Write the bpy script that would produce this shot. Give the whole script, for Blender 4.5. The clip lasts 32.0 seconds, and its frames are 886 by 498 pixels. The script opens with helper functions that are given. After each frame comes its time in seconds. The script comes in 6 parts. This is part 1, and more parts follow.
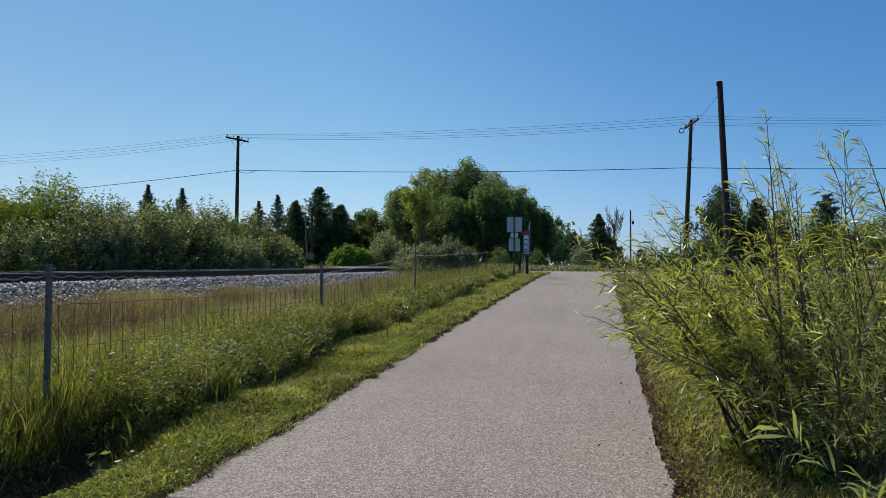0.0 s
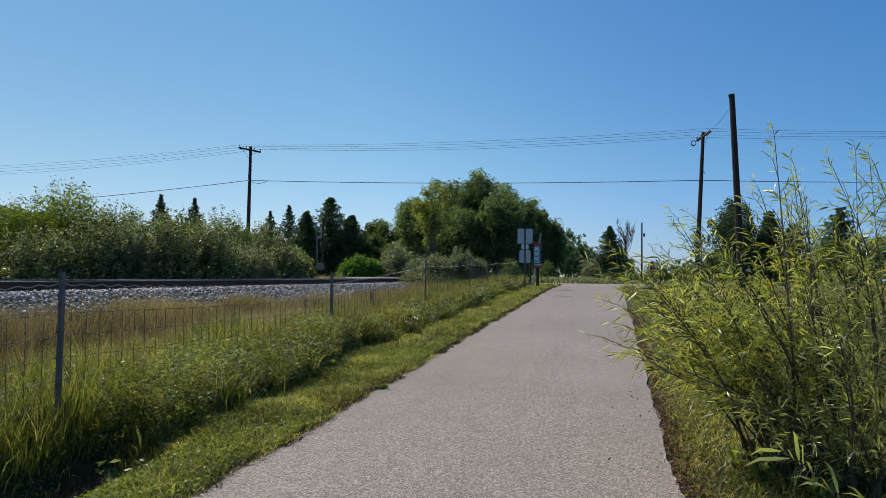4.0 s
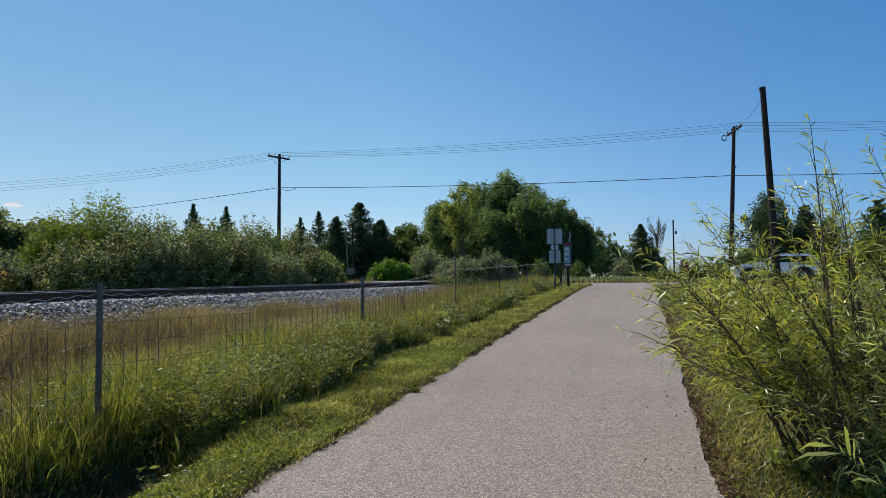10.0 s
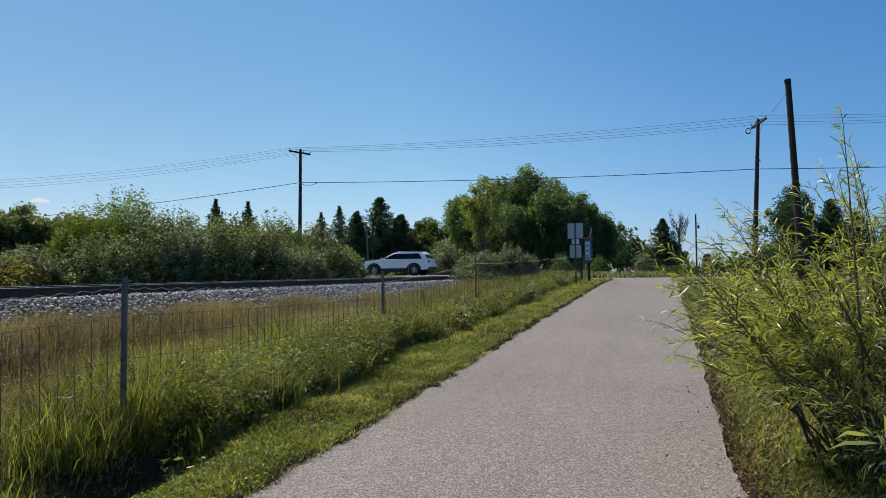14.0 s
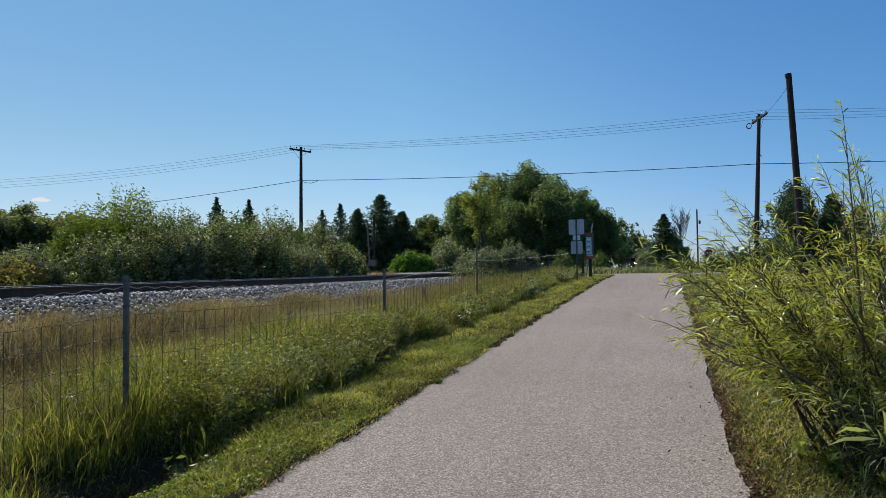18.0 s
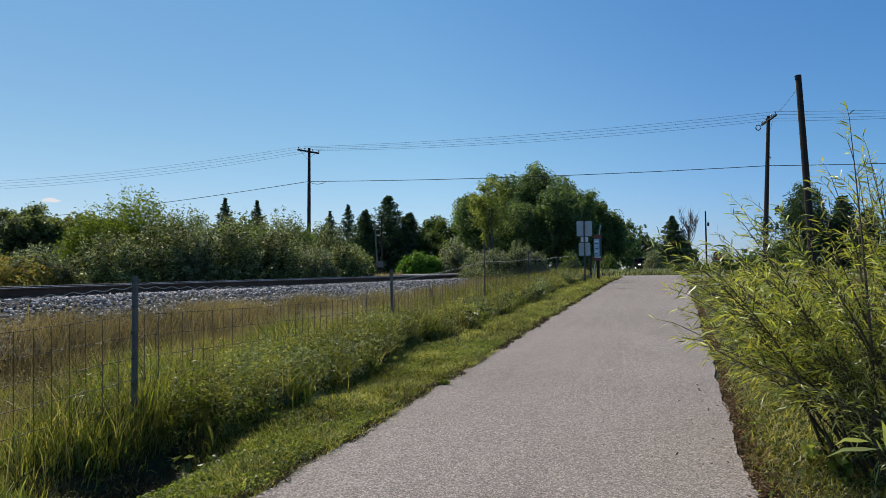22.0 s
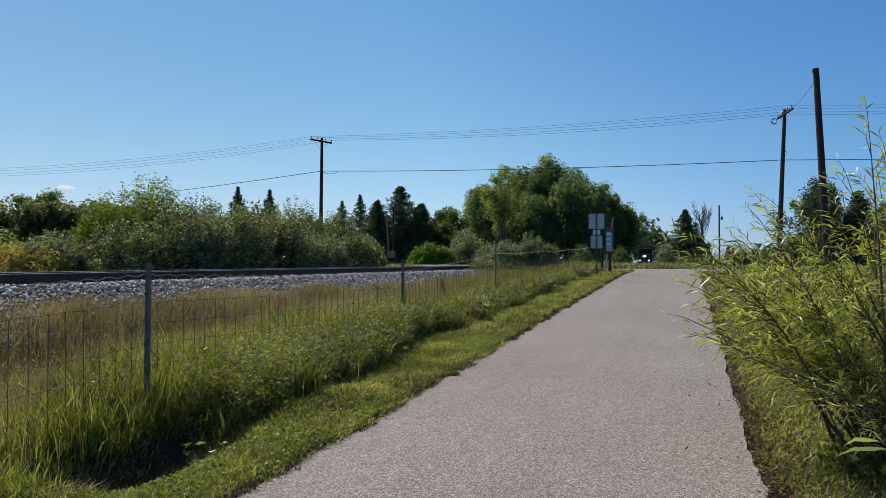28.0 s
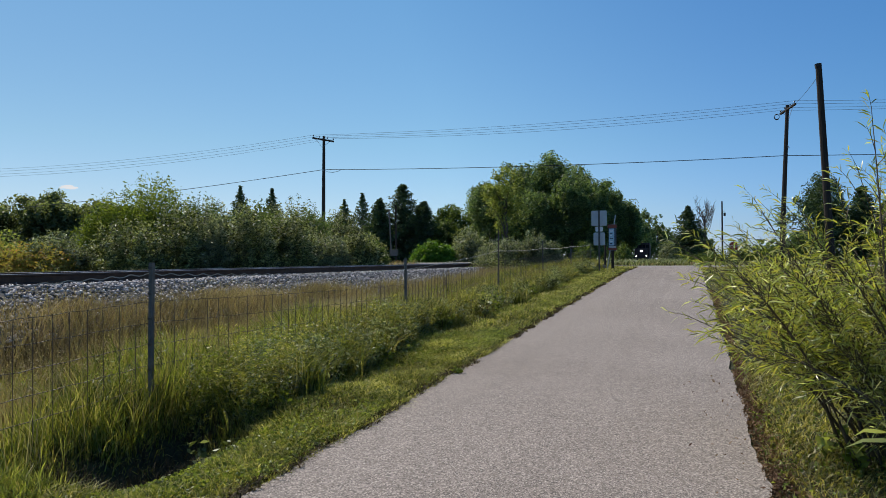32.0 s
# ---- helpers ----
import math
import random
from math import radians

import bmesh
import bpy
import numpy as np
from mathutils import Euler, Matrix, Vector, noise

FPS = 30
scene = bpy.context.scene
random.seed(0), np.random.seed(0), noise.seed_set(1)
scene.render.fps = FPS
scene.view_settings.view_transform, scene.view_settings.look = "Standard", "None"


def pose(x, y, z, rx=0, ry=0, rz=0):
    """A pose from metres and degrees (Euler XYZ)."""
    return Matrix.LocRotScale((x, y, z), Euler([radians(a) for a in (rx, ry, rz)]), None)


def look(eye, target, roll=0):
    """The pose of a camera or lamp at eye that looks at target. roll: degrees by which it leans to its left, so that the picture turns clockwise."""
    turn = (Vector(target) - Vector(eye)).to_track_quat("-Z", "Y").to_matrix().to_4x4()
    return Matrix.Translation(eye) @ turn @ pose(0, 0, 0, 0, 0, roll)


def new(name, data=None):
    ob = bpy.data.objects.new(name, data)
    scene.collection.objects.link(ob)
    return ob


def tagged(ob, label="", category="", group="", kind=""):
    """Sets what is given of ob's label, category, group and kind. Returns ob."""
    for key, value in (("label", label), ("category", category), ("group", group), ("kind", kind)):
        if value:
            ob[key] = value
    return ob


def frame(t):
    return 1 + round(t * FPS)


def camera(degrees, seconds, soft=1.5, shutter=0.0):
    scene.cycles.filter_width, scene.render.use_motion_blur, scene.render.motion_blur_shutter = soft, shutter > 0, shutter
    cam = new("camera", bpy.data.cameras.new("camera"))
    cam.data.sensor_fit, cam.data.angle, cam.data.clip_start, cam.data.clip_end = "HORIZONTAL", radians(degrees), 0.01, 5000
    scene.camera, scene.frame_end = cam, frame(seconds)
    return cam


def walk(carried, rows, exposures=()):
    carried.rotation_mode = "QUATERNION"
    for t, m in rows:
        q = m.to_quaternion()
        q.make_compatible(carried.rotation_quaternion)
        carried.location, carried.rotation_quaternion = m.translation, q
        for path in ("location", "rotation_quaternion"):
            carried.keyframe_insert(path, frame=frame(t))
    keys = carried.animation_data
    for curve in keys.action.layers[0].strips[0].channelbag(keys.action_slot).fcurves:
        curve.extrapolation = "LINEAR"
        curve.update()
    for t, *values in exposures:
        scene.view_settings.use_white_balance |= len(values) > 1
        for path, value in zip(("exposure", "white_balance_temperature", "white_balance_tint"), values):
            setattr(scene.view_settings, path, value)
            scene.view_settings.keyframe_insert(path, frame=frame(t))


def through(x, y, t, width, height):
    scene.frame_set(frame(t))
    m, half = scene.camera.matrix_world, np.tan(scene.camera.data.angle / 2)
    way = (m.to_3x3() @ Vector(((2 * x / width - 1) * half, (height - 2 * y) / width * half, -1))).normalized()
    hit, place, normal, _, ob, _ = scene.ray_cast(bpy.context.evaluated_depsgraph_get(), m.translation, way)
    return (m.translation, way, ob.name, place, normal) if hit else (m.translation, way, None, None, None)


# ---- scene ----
cam = camera(64.1, 32.0, soft=0.6)
walk(cam, [
    (0, pose(0, 0, 1.55, 91.228, -0.210, 12.623)),
    (0.5, pose(0, 0, 1.55, 91.341, -0.012, 12.804)),
    (1, pose(0, 0, 1.55, 91.485, 0.177, 12.874)),
    (1.5, pose(0, 0, 1.55, 91.582, 0.424, 12.958)),
    (2, pose(0, 0, 1.55, 91.725, 0.246, 13.056)),
    (2.5, pose(0, 0, 1.55, 91.899, -0.293, 13.105)),
    (3, pose(0, 0, 1.55, 92.040, -0.527, 13.284)),
    (3.5, pose(0, 0, 1.55, 92.088, -0.731, 13.423)),
    (5.5, pose(0, 0, 1.55, 92.236, 0.015, 13.661)),
    (6, pose(0, 0, 1.55, 92.306, 0.036, 13.672)),
    (6.5, pose(0, 0, 1.55, 92.326, 0.236, 13.726)),
    (7, pose(0, 0, 1.55, 92.384, 0.404, 13.783)),
    (7.5, pose(0, 0, 1.55, 92.363, 0.594, 14.035)),
    (8, pose(0, 0, 1.55, 92.395, 0.710, 14.701)),
    (8.5, pose(0, 0, 1.55, 92.375, 0.757, 14.965)),
    (9, pose(0, 0, 1.55, 92.341, 0.626, 15.359)),
    (9.5, pose(0, 0, 1.55, 92.287, 0.617, 15.601)),
    (10, pose(0, 0, 1.55, 92.329, 0.593, 15.869)),
    (10.5, pose(0, 0, 1.55, 92.385, 0.371, 16.242)),
    (11, pose(0, 0, 1.55, 92.381, 0.253, 16.614)),
    (11.5, pose(0, 0, 1.55, 92.385, 0.191, 16.860)),
    (12, pose(0, 0, 1.55, 92.348, 0.061, 17.017)),
    (12.5, pose(0, 0, 1.55, 92.287, 0.302, 17.094)),
    (13, pose(0, 0, 1.55, 92.179, 0.450, 17.292)),
    (13.5, pose(0, 0, 1.55, 92.048, 0.514, 17.473)),
    (14, pose(0, 0, 1.55, 91.903, 0.536, 17.501)),
    (14.5, pose(0, 0, 1.55, 91.855, 0.608, 17.490)),
    (16.5, pose(0, 0, 1.55, 91.712, 0.686, 17.659)),
    (17, pose(0, 0, 1.55, 91.643, 0.745, 17.649)),
    (17.5, pose(0, 0, 1.55, 91.637, 0.777, 17.681)),
    (18, pose(0, 0, 1.55, 91.656, 0.882, 17.605)),
    (18.5, pose(0, 0, 1.55, 91.739, 0.795, 17.605)),
    (19, pose(0, 0, 1.55, 91.809, 0.779, 17.678)),
    (19.5, pose(0, 0, 1.55, 91.843, 0.758, 17.699)),
    (20, pose(0, 0, 1.55, 91.730, 0.860, 17.755)),
    (20.5, pose(0, 0, 1.55, 91.728, 0.868, 17.864)),
    (21, pose(0, 0, 1.55, 91.753, 0.873, 17.937)),
    (21.5, pose(0, 0, 1.55, 91.760, 0.786, 18.037)),
    (22, pose(0, 0, 1.55, 91.771, 0.699, 18.212)),
    (22.5, pose(0, 0, 1.55, 91.784, 0.673, 18.338)),
    (23, pose(0, 0, 1.55, 91.726, 0.535, 18.430)),
    (23.5, pose(0, 0, 1.55, 91.622, 0.488, 18.559)),
    (24, pose(0, 0, 1.55, 91.578, 0.495, 18.708)),
    (24.5, pose(0, 0, 1.55, 91.428, 0.454, 18.781)),
    (25, pose(0, 0, 1.55, 91.385, 0.346, 18.819)),
    (25.5, pose(0, 0, 1.55, 91.326, 0.344, 18.878)),
    (27.5, pose(0, 0, 1.55, 91.105, 0.090, 19.068)),
    (28, pose(0, 0, 1.55, 91.053, -0.000, 19.117)),
    (28.5, pose(0, 0, 1.55, 91.023, -0.089, 19.133)),
    (29, pose(0, 0, 1.55, 90.983, -0.033, 19.195)),
    (29.5, pose(0, 0, 1.55, 90.915, -0.023, 19.186)),
    (30, pose(0, 0, 1.55, 90.862, -0.099, 19.231)),
    (30.5, pose(0, 0, 1.55, 90.903, 0.053, 19.254)),
    (31, pose(0, 0, 1.55, 90.906, 0.214, 19.287)),
    (31.5, pose(0, 0, 1.55, 90.889, 0.286, 19.308)),
    (32, pose(0, 0, 1.55, 90.875, 0.322, 19.333)),
])

# ---- world, sun ----
SUN_AZ, SUN_EL = radians(-60), radians(50)      # azimuth from +Y towards +X
world = bpy.data.worlds.new("sky")
scene.world = world
world.use_nodes = True
wn = world.node_tree
wn.nodes.clear()
sky = wn.nodes.new("ShaderNodeTexSky")
sky.sky_type = "NISHITA"
sky.sun_disc = False
sky.sun_elevation, sky.sun_rotation = SUN_EL, SUN_AZ
sky.altitude, sky.air_density, sky.dust_density, sky.ozone_density = 250, 1.0, 0.2, 1.3
wb = wn.nodes.new("ShaderNodeBackground")
wb.inputs["Strength"].default_value = 0.091
wo = wn.nodes.new("ShaderNodeOutputWorld")
tint = wn.nodes.new("ShaderNodeMix")              # the clear, deep blue of that day
tint.data_type, tint.blend_type = "RGBA", "MULTIPLY"
tint.inputs[0].default_value = 1.0
coord = wn.nodes.new("ShaderNodeTexCoord")
split = wn.nodes.new("ShaderNodeSeparateXYZ")
height = wn.nodes.new("ShaderNodeValToRGB")       # hazier violet-blue low down, purer blue higher up
wn.links.new(coord.outputs["Generated"], split.inputs[0])
wn.links.new(split.outputs["Z"], height.inputs[0])
stops = ((0.0, (0.82, 0.84, 1.22)), (0.06, (0.83, 0.91, 1.15)), (0.16, (0.80, 0.99, 1.10)), (0.4, (0.74, 1.08, 1.22)))
for k, (at, c) in enumerate(stops):
    e = height.color_ramp.elements[k] if k < 2 else height.color_ramp.elements.new(at)
    e.position, e.color = at, (*c, 1)
wn.links.new(height.outputs[0], tint.inputs[7])
wn.links.new(sky.outputs[0], tint.inputs[6])
away = wn.nodes.new("ShaderNodeVectorMath")         # paler towards the sun, deeper blue away from it
away.operation = "DOT_PRODUCT"
away.inputs[1].default_value = (math.sin(SUN_AZ), math.cos(SUN_AZ), 0)
wn.links.new(coord.outputs["Generated"], away.inputs[0])
depth = wn.nodes.new("ShaderNodeValToRGB")
wn.links.new(away.outputs["Value"], depth.inputs[0])
for k, (at, c) in enumerate(((0.2, (0.60, 0.87, 1.10)), (0.44, (0.74, 0.92, 1.085)), (0.75, (0.98, 1.05, 1.04)), (0.97, (0.94, 0.93, 0.89)))):
    e = depth.color_ramp.elements[k] if k < 2 else depth.color_ramp.elements.new(at)
    e.position, e.color = at, (*c, 1)
tint2 = wn.nodes.new("ShaderNodeMix")
tint2.data_type, tint2.blend_type = "RGBA", "MULTIPLY"
tint2.inputs[0].default_value = 1.0
wn.links.new(tint.outputs[2], tint2.inputs[6])
wn.links.new(depth.outputs[0], tint2.inputs[7])
wn.links.new(tint2.outputs[2], wb.inputs["Color"])
wn.links.new(wb.outputs[0], wo.inputs["Surface"])

sun = new("sun", bpy.data.lights.new("sun", "SUN"))
sun.data.energy, sun.data.angle, sun.data.color = 5.0, radians(0.53), (1.0, 0.94, 0.83)
to_sun = Vector((math.sin(SUN_AZ) * math.cos(SUN_EL), math.cos(SUN_AZ) * math.cos(SUN_EL), math.sin(SUN_EL)))
sun.matrix_world = look(to_sun * 80, (0, 0, 0))
scene.view_settings.exposure = 0.0

# ---- materials ----
def srgb(h):
    c = [int(h[i:i + 2], 16) / 255 for i in (0, 2, 4)]
    return tuple(v / 12.92 if v <= 0.04045 else ((v + 0.055) / 1.055) ** 2.4 for v in c) + (1,)


def col(c):
    return srgb(c) if isinstance(c, str) else (*c[:3], 1)


class Nodes:
    """A small builder of node materials."""

    def __init__(self, name):
        self.mat = bpy.data.materials.new(name)
        self.mat.use_nodes = True
        self.t = self.mat.node_tree
        self.t.nodes.clear()
        self.out = self.n("ShaderNodeOutputMaterial")
        self.co = self.n("ShaderNodeTexCoord").outputs["Object"]

    def n(self, kind, **vals):
        node = self.t.nodes.new(kind)
        for k, v in vals.items():
            node.inputs[k].default_value = v
        return node

    def link(self, a, b):
        self.t.links.new(a, b)

    def noise(self, scale, detail=4, rough=0.6, stretch=None):
        node = self.n("ShaderNodeTexNoise", Scale=scale, Detail=detail, Roughness=rough)
        src = self.co
        if stretch:
            mp = self.n("ShaderNodeMapping")
            mp.inputs["Scale"].default_value = stretch
            self.link(src, mp.inputs["Vector"])
            src = mp.outputs[0]
        self.link(src, node.inputs["Vector"])
        return node.outputs["Fac"]

    def ramp(self, fac, stops):
        node = self.n("ShaderNodeValToRGB")
        el = node.color_ramp.elements
        while len(el) < len(stops):
            el.new(0.5)
        for e, (p, c) in zip(el, stops):
            e.position, e.color = p, col(c)
        self.link(fac, node.inputs["Fac"])
        return node.outputs["Color"]

    def mix(self, fac, a, b, mode="MIX"):
        node = self.t.nodes.new("ShaderNodeMix")
        node.data_type, node.blend_type = "RGBA", mode
        for src, i in ((fac, 0), (a, 6), (b, 7)):
            if isinstance(src, (int, float)):
                node.inputs[i].default_value = src
            elif isinstance(src, (tuple, list)):
                node.inputs[i].default_value = col(src)
            elif isinstance(src, str):
                node.inputs[i].default_value = col(src)
            else:
                self.link(src, node.inputs[i])
        return node.outputs[2]

    def bump(self, height, strength=0.3, dist=0.01):
        node = self.n("ShaderNodeBump", Strength=strength, Distance=dist)
        self.link(height, node.inputs["Height"])
        return node.outputs["Normal"]

    def principled(self, color, rough=0.8, metal=0.0, normal=None, spec=0.4):
        p = self.n("ShaderNodeBsdfPrincipled", Roughness=rough, Metallic=metal)
        p.inputs["Specular IOR Level"].default_value = spec
        if isinstance(color, (tuple, list, str)):
            p.inputs["Base Color"].default_value = col(color)
        else:
            self.link(color, p.inputs["Base Color"])
        if normal is not None:
            self.link(normal, p.inputs["Normal"])
        return p

    def done(self, shader):
        self.link(shader.outputs[0], self.out.inputs["Surface"])
        return self.mat


def plain(name, a, b, scale=6, rough=0.7, metal=0.0, bump=0.2, fine=60, dist=0.01, spec=0.4, stretch=None):
    """Two-scale mottled surface between the colours a and b."""
    m = Nodes(name)
    big, small = m.noise(scale, 4, 0.6, stretch), m.noise(fine, 3, 0.7, stretch)
    c = m.ramp(big, [(0.3, a), (0.72, b)])
    c = m.mix(0.35, c, m.ramp(small, [(0.3, a), (0.7, b)]))
    return m.done(m.principled(c, rough, metal, m.bump(small, bump, dist), spec))


def leaf(name, colors, through=0.4, gloss=0.5, spread=0.35, scale=0.6, spec=0.22):
    """Leaves: a colour for each island, patches over the plant, light shining through."""
    m = Nodes(name)
    geo = m.n("ShaderNodeNewGeometry")
    k = len(colors)
    c = m.ramp(geo.outputs["Random Per Island"], [(i / max(1, k - 1), v) for i, v in enumerate(colors)])
    patch = m.ramp(m.noise(scale, 3), [(0.35, (1 - spread,) * 3), (0.7, (1 + spread * 0.4,) * 3)])
    c = m.mix(1.0, c, patch, "MULTIPLY")
    p = m.principled(c, gloss, 0.0, None, spec)
    tr = m.n("ShaderNodeBsdfTranslucent")
    m.link(m.mix(1.0, c, (1.6, 1.6, 0.75), "MULTIPLY"), tr.inputs["Color"])
    sh = m.n("ShaderNodeMixShader", Fac=through)
    m.link(p.outputs[0], sh.inputs[1])
    m.link(tr.outputs[0], sh.inputs[2])
    return m.done(sh)


def glow(name, color, strength):
    m = Nodes(name)
    return m.done(m.n("ShaderNodeEmission", Color=col(color), Strength=strength))


def make_asphalt(name, light, dark, tint):
    """Worn chip-seal: grit at two sizes, pale aggregate flecks, long streaks and stains."""
    m = Nodes(name)
    grit = m.n("ShaderNodeTexVoronoi", Scale=105.0)
    m.link(m.co, grit.inputs["Vector"])
    fine = m.n("ShaderNodeTexVoronoi", Scale=240.0)
    m.link(m.co, fine.inputs["Vector"])
    split = lambda v: m.ramp(v.outputs["Color"], [(0.22, dark), (0.42, tint), (0.62, tint), (0.86, light)])
    c = m.mix(0.32, split(grit), split(fine))
    stain = m.ramp(m.noise(0.55, 6, 0.62), [(0.30, (0.88, 0.87, 0.86)), (0.70, (1.06, 1.06, 1.06))])
    streak = m.ramp(m.noise(0.5, 4, 0.55, (7.0, 0.12, 1)), [(0.35, (0.97, 0.97, 0.97)), (0.65, (1.03, 1.03, 1.03))])
    c = m.mix(1.0, m.mix(1.0, c, stain, "MULTIPLY"), streak, "MULTIPLY")
    c = m.mix(1.0, c, m.ramp(m.noise(17, 4, 0.75), [(0.32, (0.95, 0.95, 0.95)), (0.68, (1.04, 1.04, 1.04))]), "MULTIPLY")
    holes = m.ramp(m.noise(48, 3, 0.8), [(0.36, (1, 1, 1)), (0.42, (0, 0, 0))])
    c = m.mix(m.mix(0.55, (0, 0, 0), holes), c, dark)
    flecks = m.ramp(m.noise(70, 2, 0.8), [(0.63, (0, 0, 0)), (0.70, (1, 1, 1))])
    c = m.mix(flecks, c, m.mix(0.5, light, (0.6, 0.57, 0.53)))
    return m.done(m.principled(c, 0.9, 0, m.bump(grit.outputs["Distance"], 0.5, 0.006), 0.25))


M_PATH = make_asphalt("path_asphalt", (0.53, 0.450, 0.395), (0.072, 0.060, 0.053), (0.230, 0.195, 0.170))
M_ROAD = make_asphalt("road_asphalt", (0.32, 0.305, 0.28), (0.20, 0.19, 0.175), (0.27, 0.25, 0.23))


def make_ground():
    m = Nodes("soil_and_turf")
    a = m.ramp(m.noise(0.45, 5), [(0.32, (0.040, 0.032, 0.018)), (0.55, (0.040, 0.050, 0.016)), (0.75, (0.085, 0.085, 0.032))])
    b = m.ramp(m.noise(9, 5, 0.7), [(0.3, (0.020, 0.020, 0.010)), (0.7, (0.085, 0.08, 0.035))])
    c = m.mix(0.5, a, b)
    return m.done(m.principled(c, 0.95, 0, m.bump(m.noise(30, 4, 0.7), 0.7, 0.03), 0.2))


M_GROUND = make_ground()
M_DIRT = plain("dry_litter_soil", (0.16, 0.10, 0.06), (0.26, 0.19, 0.12), 14, 0.95, 0, 0.6, 90, 0.01, 0.2)
M_BALLAST = plain("ballast_bed", (0.045, 0.042, 0.042), (0.11, 0.105, 0.10), 5, 0.9, 0, 0.8, 26, 0.04, 0.3)


def make_stone():
    m = Nodes("crushed_ballast_stone")
    geo = m.n("ShaderNodeNewGeometry")
    c = m.ramp(geo.outputs["Random Per Island"], [(0, (0.06, 0.053, 0.05)), (0.35, (0.20, 0.178, 0.168)), (0.7, (0.44, 0.40, 0.38)), (1, (0.72, 0.67, 0.64))])
    c = m.mix(0.25, c, m.ramp(m.noise(20, 3), [(0.3, (0.16, 0.152, 0.15)), (0.7, (0.46, 0.44, 0.43))]))
    return m.done(m.principled(c, 0.8, 0, m.bump(m.noise(60, 3), 0.4, 0.01), 0.4))


M_STONE = make_stone()
M_RAIL = plain("rusted_rail_steel", (0.055, 0.032, 0.022), (0.12, 0.07, 0.045), 9, 0.75, 0.3, 0.3, 70, 0.004)
M_RAILHEAD = plain("polished_rail_head", (0.20, 0.19, 0.185), (0.34, 0.33, 0.32), 4, 0.42, 0.8, 0.05, 80, 0.002)
M_TIE = plain("creosoted_tie_wood", (0.030, 0.024, 0.019), (0.075, 0.06, 0.048), 5, 0.9, 0, 0.5, 40, 0.01, 0.3, (1, 8, 8))
M_POLE = plain("weathered_pole_wood", (0.025, 0.019, 0.015), (0.065, 0.05, 0.04), 3, 0.9, 0, 0.5, 30, 0.01, 0.2, (6, 6, 0.6))
M_POSTWOOD = plain("grey_fence_wood", (0.17, 0.155, 0.135), (0.33, 0.30, 0.265), 6, 0.9, 0, 0.5, 40, 0.006, 0.2, (6, 6, 0.8))
M_STEELPOST = plain("weathered_steel_post", (0.085, 0.076, 0.066), (0.19, 0.17, 0.145), 9, 0.75, 0.1, 0.2, 70, 0.003)
M_WIRE = plain("rusty_galvanised_wire", (0.07, 0.055, 0.045), (0.15, 0.125, 0.10), 20, 0.55, 0.6, 0.1, 90, 0.001)
M_TOPWIRE = plain("twisted_top_wire", (0.30, 0.285, 0.265), (0.46, 0.44, 0.41), 20, 0.6, 0.2, 0.1, 90, 0.001)
M_CABLE = plain("black_cable", (0.022, 0.024, 0.028), (0.045, 0.048, 0.055), 3, 0.55, 0, 0.05, 30)
M_LINE = plain("aluminium_line_wire", (0.10, 0.105, 0.115), (0.17, 0.175, 0.185), 3, 0.5, 0.6, 0.05, 30)
M_GALV = plain("galvanised_steel", (0.36, 0.37, 0.38), (0.52, 0.53, 0.54), 7, 0.45, 0.7, 0.1, 60, 0.002)
M_SIGNBACK = plain("bare_aluminium_sign_back", (0.40, 0.41, 0.41), (0.52, 0.53, 0.53), 5, 0.5, 0.35, 0.08, 60, 0.002)
M_INSUL = plain("glazed_insulator", (0.10, 0.085, 0.075), (0.20, 0.17, 0.15), 8, 0.25, 0, 0.05, 60)
M_BARNRED = plain("faded_red_brown_frame", (0.16, 0.045, 0.03), (0.26, 0.075, 0.05), 6, 0.7, 0, 0.2, 60)
M_RED = plain("red_sign_paint", (0.24, 0.012, 0.012), (0.32, 0.02, 0.018), 6, 0.5, 0, 0.05, 60)
M_WHITE = plain("white_paint", (0.70, 0.70, 0.69), (0.80, 0.80, 0.79), 5, 0.5, 0, 0.06, 60)
M_BLUEPANEL = plain("pale_blue_panel_print", (0.24, 0.42, 0.52), (0.42, 0.58, 0.66), 5, 0.5, 0, 0.05, 30)
M_DARKPRINT = plain("dark_print", (0.04, 0.06, 0.08), (0.07, 0.10, 0.13), 5, 0.5, 0, 0.05, 30)
M_BARK = plain("grey_brown_bark", (0.075, 0.058, 0.045), (0.17, 0.14, 0.115), 6, 0.95, 0, 0.7, 40, 0.02, 0.2, (4, 4, 0.8))
M_STEM = plain("willow_stem_bark", (0.045, 0.034, 0.022), (0.135, 0.10, 0.058), 12, 0.7, 0, 0.3, 80, 0.003, 0.3)
M_DEAD = plain("dead_stalk", (0.20, 0.14, 0.09), (0.34, 0.26, 0.17), 12, 0.9, 0, 0.3, 60, 0.005, 0.2)

